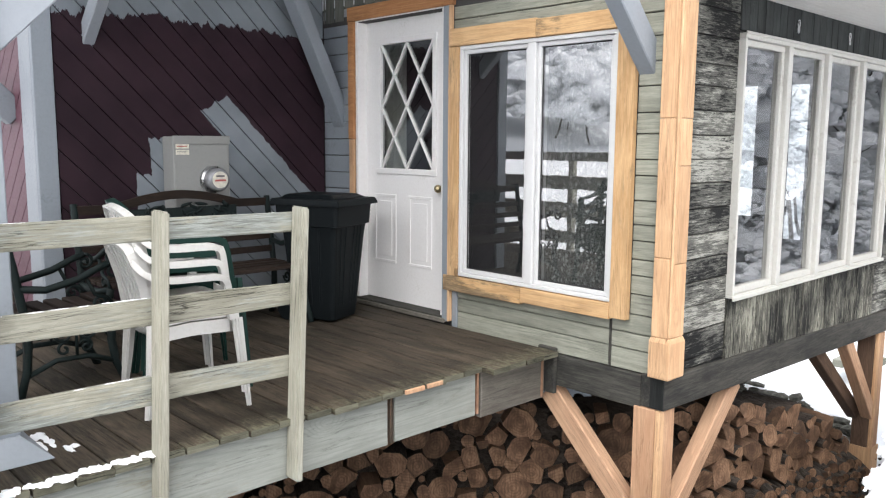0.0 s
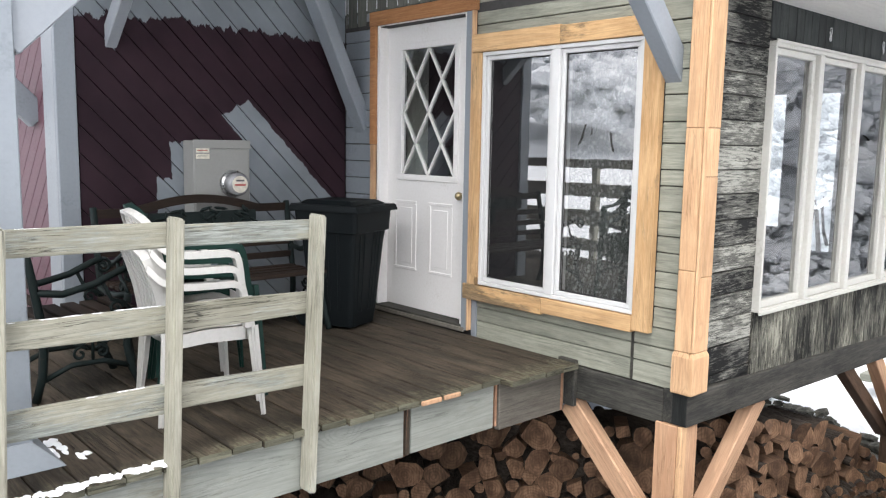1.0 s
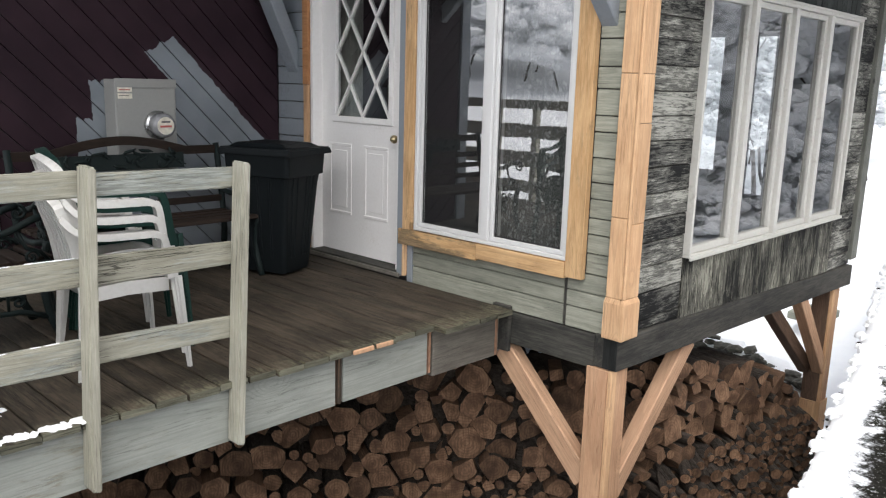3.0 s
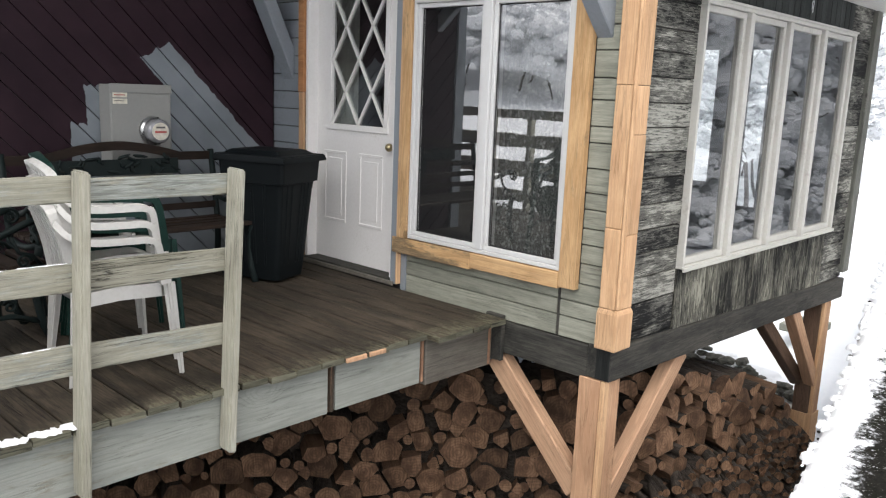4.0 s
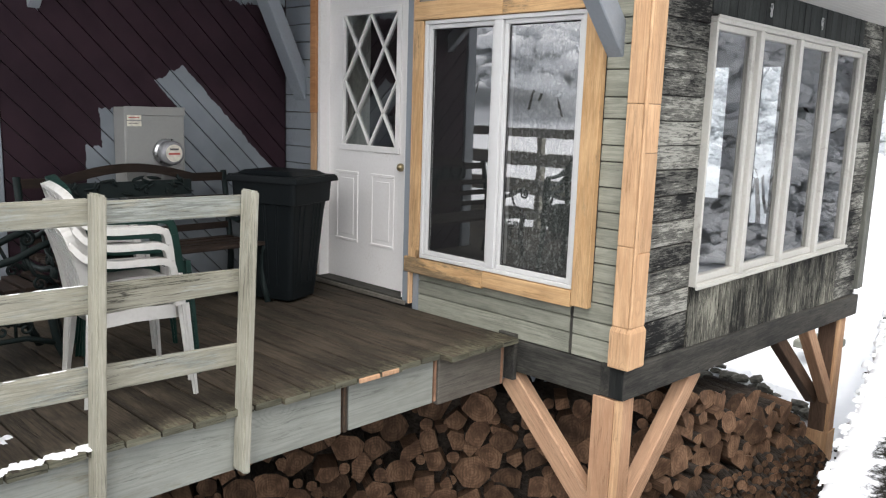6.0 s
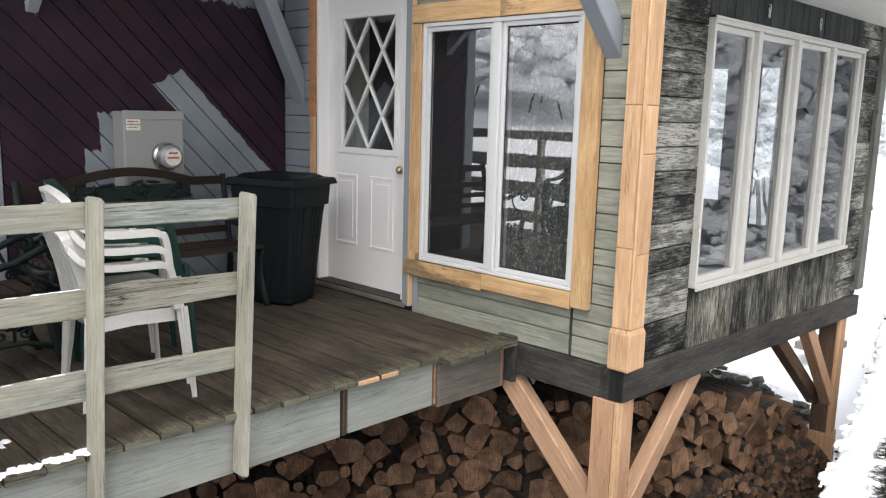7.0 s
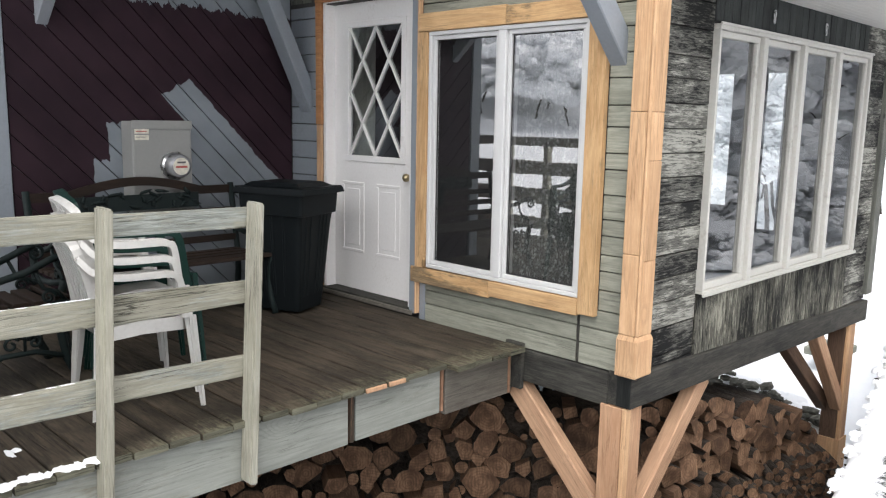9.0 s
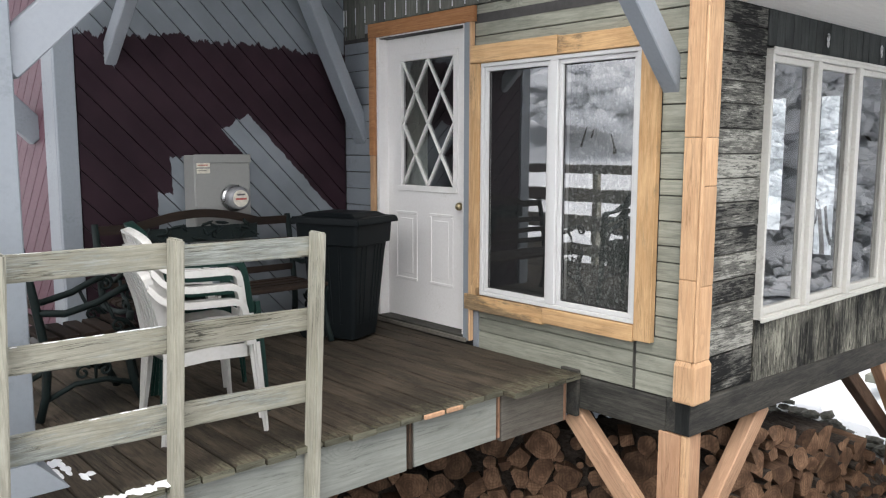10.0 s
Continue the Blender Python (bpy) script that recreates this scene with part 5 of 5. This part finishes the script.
rw = random.Random(21)
logs = []
for k in range(20000):
    t, z = rw.uniform(-3.0, 4.3), rw.uniform(-1.95, -0.3)
    u = along(t)[0]
    top = pile_top(u)
    if z < pile_bottom(u):
        continue
    below = top - z
    r = rw.choice((0.075, 0.09, 0.10, 0.115)) if k < 9000 else rw.uniform(0.035, 0.06)
    if u > 0.2 and (below > 0.78 or u > 3.0 or z < -1.32):
        r = rw.uniform(0.026, 0.05) if rw.random() < 0.8 else 0.07
    if below < r * 0.85:
        continue
    if all((t - a) ** 2 + (z - b) ** 2 > (0.86 * (r + c)) ** 2 for a, b, c in logs):
        logs.append((t, z, r))

firewood = 0
spare_v, spare_f = [], []
for u, z, r in logs:
    cell = [(-1.6 * r, -1.6 * r), (1.6 * r, -1.6 * r), (1.6 * r, 1.6 * r), (-1.6 * r, 1.6 * r)]
    for a, b, c in logs:
        dx, dz = a - u, b - z
        d2 = dx * dx + dz * dz
        if 0 < d2 < (2.6 * (r + c)) ** 2:
            d = math.sqrt(d2)
            at = (d2 + r * r - c * c) / (2 * d)
            cell = clip_half(cell, dx / d, dz / d, at - 0.003)
            if len(cell) < 3:
                break
    if len(cell) < 3:
        continue
    kind = rw.random()
    is_round = kind < (0.55 if r < 0.055 else 0.14)
    if is_round:
        rr = min(r * 1.02, min(math.hypot((p[0] + q[0]) / 2, (p[1] + q[1]) / 2) for p, q in zip(cell, cell[1:] + cell[:1])) * 1.05)
        w = [rw.uniform(0.93, 1.05) for _ in range(11)]
        poly = [(rr * w[i] * math.cos(i * math.tau / 11), rr * w[i] * math.sin(i * math.tau / 11)) for i in range(11)]
    else:
        # a split: a half or a wedge of a round, bark on its bowed side, pressed in among its neighbours
        a = rw.uniform(0, math.tau)
        if rw.random() < 0.6:
            a = math.pi / 2 + rw.gauss(0, 0.5)
        if kind < 0.50:
            big, off, half = r * 1.62, r * 0.62, math.pi / 2
        elif kind < 0.92:
            big, off, half = r * 2.35, r * 1.15, rw.uniform(0.65, 0.95)
        else:
            big, off, half = r * 1.3, 0.0, math.pi * 0.8
        hub = (-off * math.cos(a), -off * math.sin(a))
        steps = 7
        shape = [(hub[0] + big * rw.uniform(0.96, 1.03) * math.cos(a + half * (2 * i / steps - 1)), hub[1] + big * rw.uniform(0.96, 1.03) * math.sin(a + half * (2 * i / steps - 1))) for i in range(steps + 1)]
        if half < 1.5:
            shape.append(hub)
        poly = shape
        for p, q in zip(cell, cell[1:] + cell[:1]):
            ex, ez = q[1] - p[1], p[0] - q[0]
            l = math.hypot(ex, ez)
            if l > 1e-6 and len(poly) > 2:
                poly = clip_half(poly, ex / l, ez / l, (ex * p[0] + ez * p[1]) / l + 0.001)
        if len(poly) < 3:
            continue
        tidy = [poly[0]]
        for p in poly[1:]:
            if math.hypot(p[0] - tidy[-1][0], p[1] - tidy[-1][1]) > 0.004:
                tidy.append(p)
        poly = tidy
        if len(poly) < 3:
            continue
        bowed = []
        for p, q in zip(poly, poly[1:] + poly[:1]):
            d = math.hypot((p[0] + q[0]) / 2 - hub[0], (p[1] + q[1]) / 2 - hub[1])
            bowed.append(d > big * 0.86)
    bm = bmesh.new()
    m = len(poly)
    length = rw.uniform(0.36, 0.44)
    tilt = rw.uniform(-0.012, 0.012), rw.uniform(-0.012, 0.012)
    slope = rw.uniform(-0.25, 0.25), rw.uniform(-0.15, 0.25)
    rings = []
    for t, f in ((0.0, 0.97), (0.008, 1.0), (0.2, 1.0), (length, 0.97)):
        rings.append([bm.verts.new((p[0] * f + (tilt[0] + 0.004 * rw.uniform(-1, 1)) * t / length, t + (slope[0] * p[0] + slope[1] * p[1]) * (t < 0.01), p[1] * f + tilt[1] * t / length)) for p in poly])
    for s0, s1 in zip(rings, rings[1:]):
        for i in range(m):
            f = bm.faces.new((s0[i], s0[(i + 1) % m], s1[(i + 1) % m], s1[i]))
            f.material_index = 1 if is_round or bowed[i] else 2
    bm.faces.new(rings[0][::-1]).material_index = 0
    bm.faces.new(rings[-1]).material_index = 0
    place = pose(along(u)[0], along(u)[1] + rw.uniform(-0.05, 0.05), z, rw.uniform(-2, 2), 0, along(u)[2] + rw.uniform(-7, 7))
    if firewood >= 300:
        base = len(spare_v)
        bm.verts.index_update()
        spare_v += [tuple(place @ v.co) for v in bm.verts]
        spare_f += [([base + v.index for v in f.verts], f.material_index) for f in bm.faces]
        bm.free()
        continue
    ob = part("firewood_log", bm, [LOG_END, BARK, LOG_SPLIT])
    ob.matrix_world = place
    tagged(ob, "round bark-covered firewood log in the stack" if is_round else "split brown firewood log in the stack", "firewood", "stacked firewood")
    firewood += 1

me = bpy.data.meshes.new("kindling")
me.from_pydata(spare_v, [], [f for f, _ in spare_f])
for m in (LOG_END, BARK, LOG_SPLIT):
    me.materials.append(m)
me.polygons.foreach_set("material_index", [i for _, i in spare_f])
tagged(new("kindling", me), "small firewood logs filling the stack", "firewood", kind="stuff")

# small round wood heaped against the foot of the stack
stick_kinds = []
for k in range(8):
    bm = bmesh.new()
    bend = rw.uniform(-0.012, 0.012)
    tube(bm, [(0, 0, 0), (bend, 0.17, 0.004), (bend * 0.5, 0.34, 0)], [1.0 * 0.04, 0.041, 0.037], 9, mi=1)
    for f in bm.faces:
        f.material_index = 0 if len(f.verts) > 4 else 1
    for v in bm.verts:
        if v.co.y < 0.03:
            v.co.y += 0.25 * rw.uniform(-1, 1) * v.co.x
    me = bpy.data.meshes.new("round_stick")
    bmesh.ops.recalc_face_normals(bm, faces=bm.faces)
    bm.to_mesh(me)
    bm.free()
    for m in (LOG_END, BARK):
        me.materials.append(m)
    stick_kinds.append(me)
heap = []
for k in range(5000):
    x, up, r = rw.uniform(0.74, 3.05), rw.uniform(0.0, 0.60), rw.choice((0.022, 0.028, 0.034, 0.042, 0.05))
    if up > 0.62 - 0.12 * max(0.0, x - 1.6) or len(heap) > 230:
        continue
    if all((x - a) ** 2 + (up - b) ** 2 > (0.93 * (r + c)) ** 2 for a, b, c in heap):
        heap.append((x, up, r))
for x, up, r in heap:
    ob = new("round_stick", rw.choice(stick_kinds))
    f = r / 0.04
    ob.matrix_world = pose(x, -0.28 + 0.52 * up + rw.uniform(-0.02, 0.02), -1.69 + 0.86 * up, rw.uniform(-4, 4), 0, -rw.gauss(40, 9)) @ Matrix.Diagonal((f, 1.0, f, 1.0))
    tagged(ob, "small round bark-covered wood at the foot of the stack", "firewood", "small round wood")

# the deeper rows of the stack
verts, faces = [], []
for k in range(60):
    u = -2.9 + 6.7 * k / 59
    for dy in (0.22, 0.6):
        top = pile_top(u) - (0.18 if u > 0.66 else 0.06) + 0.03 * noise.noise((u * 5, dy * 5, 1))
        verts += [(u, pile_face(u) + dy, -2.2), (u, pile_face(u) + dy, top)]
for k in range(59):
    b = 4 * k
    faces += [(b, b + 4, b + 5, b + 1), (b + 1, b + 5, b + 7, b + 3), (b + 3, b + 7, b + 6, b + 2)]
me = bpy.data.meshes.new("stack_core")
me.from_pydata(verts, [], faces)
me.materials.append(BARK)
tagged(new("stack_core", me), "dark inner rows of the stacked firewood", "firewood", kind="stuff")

# ---- snowbank, stones, twigs and trees ----
# the snow band along the edge of the drive
rs = random.Random(31)
verts, faces = [], []
cols = 700
for k in range(cols + 1):
    x = -4.2 + 14 * k / cols
    e = edge_y(x)
    n1, n2, n3 = noise.noise((x * 1.7, 1, 0)), noise.noise((x * 6, 4, 0)), noise.noise((x * 19, 7, 0))
    inner = 0.10 + 0.025 * n1 + 0.02 * n2 + 0.01 * n3
    outer = 0.04 + 0.02 * n2 + 0.01 * n3
    for f, h in ((-outer, -0.10), (-outer * 0.4, 0.0), (0.05, 0.022 + 0.012 * n2), (inner * 0.6, 0.020 + 0.012 * n3), (inner * 0.9, 0.010), (inner, -0.012)):
        verts.append((x, e - f + 0.004 * noise.noise((x * 23, f * 30, 2)), -0.40 + h + 0.012 * noise.noise((x * 9, f * 14, 9))))
for k in range(cols):
    for j in range(5):
        b = 6 * k + j
        faces.append((b, b + 6, b + 7, b + 1))
me = bpy.data.meshes.new("snow_band")
me.from_pydata(verts, [], faces)
me.materials.append(SNOW)
for p in me.polygons:
    p.use_smooth = True
tagged(new("snow_band", me), "ragged band of snow along the drive edge", "snow", kind="stuff")


spots = []
for k in range(420):
    x = rs.uniform(-0.6, 6.5)
    q = rs.uniform(0.008, 0.045)
    spots.append((x, edge_y(x) + rs.uniform(-0.13, 0.045), -0.415, q, q * rs.uniform(0.6, 1.1), q * rs.uniform(0.5, 1.1)))
snow_lumps("edge_snow", "clumps of fresh snow along the drive edge", spots, 12)


def lump(bm, c, r, seed):
    """A rough stone."""
    rnd = random.Random(seed)
    g = bmesh.ops.create_icosphere(bm, subdivisions=1, radius=1.0)
    for v in g["verts"]:
        k = rnd.uniform(0.8, 1.15)
        v.co = Vector((c[0] + v.co.x * r[0] * k, c[1] + v.co.y * r[1] * k, c[2] + v.co.z * r[2] * k))


STONE = plain("dark_mossy_stone", (0.07, 0.068, 0.055), 0.85, 0, 0.5, 18)
rs = random.Random(77)
stones = empty("stone_wall", label="low dry wall of dark stones half buried in snow", category="wall")
line = [(4.85, 2.1), (4.70, 1.2), (4.30, 0.62), (3.95, 0.25)]
for k in range(90):
    t = rs.random() * 2.98
    i = int(t)
    (ax_, ay_), (bx_, by_) = line[i], line[i + 1]
    f = t - i
    if 1.55 < t < 1.85:
        continue
    bm = bmesh.new()
    lump(bm, (0, 0, 0), (rs.uniform(0.06, 0.14), rs.uniform(0.06, 0.12), rs.uniform(0.025, 0.05)), k)
    ob = part("stone", bm, STONE, stones)
    ob.location = (ax_ + (bx_ - ax_) * f + rs.uniform(-0.06, 0.06), ay_ + (by_ - ay_) * f + rs.uniform(-0.06, 0.06), -1.66 + rs.uniform(0, 0.24))
spots = []
for k in range(40):
    t = rs.random() * 2.98
    i = int(t)
    (ax_, ay_), (bx_, by_) = line[i], line[i + 1]
    f = t - i
    spots.append((ax_ + (bx_ - ax_) * f + rs.uniform(0.12, 0.4), ay_ + (by_ - ay_) * f + rs.uniform(0.08, 0.3), -1.56, rs.uniform(0.08, 0.22), rs.uniform(0.08, 0.2), rs.uniform(0.03, 0.08)))
snow_lumps("wall_snow", "snow heaped over the low stone wall", spots, 8)
crate = empty("timber_stack", label="small stack of grey planks lying in the snow", category="planks")
for k in range(3):
    part("plank", slab(6.9, 7.5, 1.15 + 0.16 * k, 1.29 + 0.16 * k, -1.62, -1.52, 0.01), STAIN_Y, crate)


def snowy_tree(height, seed, spread=0.6, load=1.35):
    """A bare tree or shrub: tapered limbs down to twigs, each carrying a ridge of snow."""
    rnd = random.Random(seed)
    wood_v, wood_f, snow_v, snow_f = [], [], [], []

    def prism(vs, fs, a, b, ra, rb, n, lift=0.0, flat=1.0):
        d = (b - a).normalized()
        s = d.cross(Vector((0.3, 0.2, 1.0))).normalized()
        u = s.cross(d)
        i0 = len(vs)
        for p, r in ((a, ra), (b, rb)):
            for k in range(n):
                q = p + r * (math.cos(k * math.tau / n) * s + flat * math.sin(k * math.tau / n) * u)
                vs.append((q.x, q.y, q.z + lift))
        for k in range(n):
            fs.append((i0 + k, i0 + (k + 1) % n, i0 + n + (k + 1) % n, i0 + n + k))
        fs.append(tuple(i0 + k for k in reversed(range(n))))
        fs.append(tuple(i0 + n + k for k in range(n)))

    def grow(p, d, length, r, depth):
        steps = 4 if depth < 2 else 3
        for i in range(steps):
            d = (d + Vector((rnd.uniform(-1, 1), rnd.uniform(-1, 1), rnd.uniform(-0.7, 0.6))) * 0.22).normalized()
            q = p + d * (length / steps)
            r1 = max(0.003, r * 0.84)
            prism(wood_v, wood_f, p, q, r, r1, 6 if depth == 0 else 3)
            flat = 1 - abs(d.z)
            if depth > 0 and flat > 0.18:
                w = load * (0.024 + 0.8 * r) * (0.6 + flat) * rnd.uniform(0.7, 1.7)
                prism(snow_v, snow_f, p, q, w * 0.9, w, 5, lift=r + w * 0.45, flat=0.8)
                if rnd.random() < 0.35:
                    w *= 2.3
                    m = (p + q) / 2
                    prism(snow_v, snow_f, m - d * w, m, w * 0.25, w, 6, lift=w * 0.6, flat=0.7)
                    prism(snow_v, snow_f, m, m + d * w, w, w * 0.25, 6, lift=w * 0.6, flat=0.7)
            if depth < 4 and (i > 0 or depth > 0):
                for _ in range(2 if depth < 3 else 1):
                    a = rnd.uniform(0, math.tau)
                    side = Vector((math.cos(a), math.sin(a), rnd.uniform(-0.25, 0.5)))
                    grow(q, (d * (1 - spread) + side * spread).normalized(), length * rnd.uniform(0.42, 0.62), r1 * 0.55, depth + 1)
            p, r = q, r1

    grow(Vector((0, 0, -0.2)), Vector((0, 0, 1)), height * 0.62, height * 0.012, 0)
    ob = empty("tree", label="bare snow-laden tree on the bank", category="tree", group="snowy trees")
    for name, vs, fs, m in (("trunk", wood_v, wood_f, BARK), ("snow_load", snow_v, snow_f, SNOW)):
        me = bpy.data.meshes.new(name)
        me.from_pydata(vs, [], fs)
        me.materials.append(m)
        o = new(name, me)
        o.parent = ob
    return ob


rt = random.Random(15)
kinds = [snowy_tree(5.2, 1, 0.6, 1.0), snowy_tree(4.0, 2, 0.7), snowy_tree(3.0, 3, 0.75), snowy_tree(4.6, 5, 0.7, 2.6)]
places = [(9.8, -2.7), (12.0, -2.3), (7.4, -3.3), (8.6, -4.2), (11.0, -4.0), (13.6, -3.2), (10.2, -5.6), (12.8, -5.4), (15.5, -4.4), (6.2, -4.4), (15.0, -6.5), (17.0, -3.0),
          (15.0, 5.6), (18.0, 6.6), (21.0, 8.4), (17.0, 9.0), (22.0, 6.2), (25.0, 9.5), (20.5, 4.8), (24.0, 7.4),
          (-20.0, 15.0), (-21.0, 17.5), (-20.5, 19.8), (-23.0, 18.5), (-23.5, 22.5), (-22.0, 14.3), (-24.0, 25.0), (-25.0, 20.5)]
for k, (x, y) in enumerate(places):
    src = kinds[3] if x < 0 else kinds[k % 3]
    m = pose(x, y, ground_z(x, y) - (0.5 if x < 0 else 0), 0, 0, rt.uniform(0, 360))
    if k < 3 or x == -20.0:
        src.matrix_world = m
    else:
        copy_thing(src, m)

# low shrubs bowed under snow along the far side of the drive
for k in range(24):
    x = 4.6 + 0.36 * k + rt.uniform(-0.2, 0.2)
    y = edge_y(x) - 2.5 - rt.uniform(0, 0.8)
    f = rt.uniform(0.40, 0.62)
    ob = copy_thing(kinds[1 + k % 2], pose(x, y, ground_z(x, y) + 0.05, 0, 0, rt.uniform(0, 360)) @ Matrix.Scale(f, 4))
    ob.name = "shrub"
    tagged(ob, "low bare shrub bowed under fresh snow", "shrub", "snowy shrubs")

# clods of earth and stones along the bank
bm = bmesh.new()
rc = random.Random(52)
for k in range(150):
    x = rc.choice((0.2, 0.4, 0.75, 1.0, 1.2, 2.4, 4.4)) + rc.gauss(0, 0.09)
    r = rc.uniform(0.004, 0.020)
    lump(bm, (x, edge_y(x) + rc.uniform(0.0, 0.06), -0.43 - rc.uniform(-0.01, 0.13)), (r, r, r * 0.7), k)
tagged(part("earth_clods", bm, EARTH), "dark clods of earth along the bank", "earth", kind="stuff")

# a snow-tipped twig close to the deck
shrub = empty("roadside_twig", label="bare twig tipped with wet snow below the deck edge", category="shrub")
for k, (x, z) in enumerate(((-3.046, 0.050), (-2.986, 0.010))):
    y = 0.45
    bm = bmesh.new()
    tube(bm, [(x - 0.50, y + 0.03, -1.75), (x - 0.26, y + 0.02, -0.75), (x - 0.09, y, z - 0.19), (x, y, z)], [0.014, 0.011, 0.008, 0.006], 5)
    part("twig", bm, BARK, shrub)
    bm = bmesh.new()
    tube(bm, [(x - 0.065, y, z - 0.125), (x - 0.03, y, z - 0.06), (x, y, z + 0.006)], [0.012, 0.017, 0.013], 6)
    part("snow_cap", bm, SNOW, shrub, smooth=True)

# small wire hooks on the dark boards over the windows
for x in (1.442, 2.296):
    bm = bmesh.new()
    tube(bm, [(x + 0.014 * math.cos(a), -0.008, 1.985 + 0.022 * math.sin(a)) for a in [k * math.tau / 14 for k in range(15)]], 0.004, 6, cap=False)
    tube(bm, [(x + 0.011 * math.cos(a), -0.008, 1.945 + 0.016 * math.sin(a)) for a in [k * math.tau / 14 for k in range(15)]], 0.004, 6, cap=False)
    tagged(part("wall_hook", bm, STEEL), "small dull steel hook on the dark boards", "hook", "hooks over the windows")
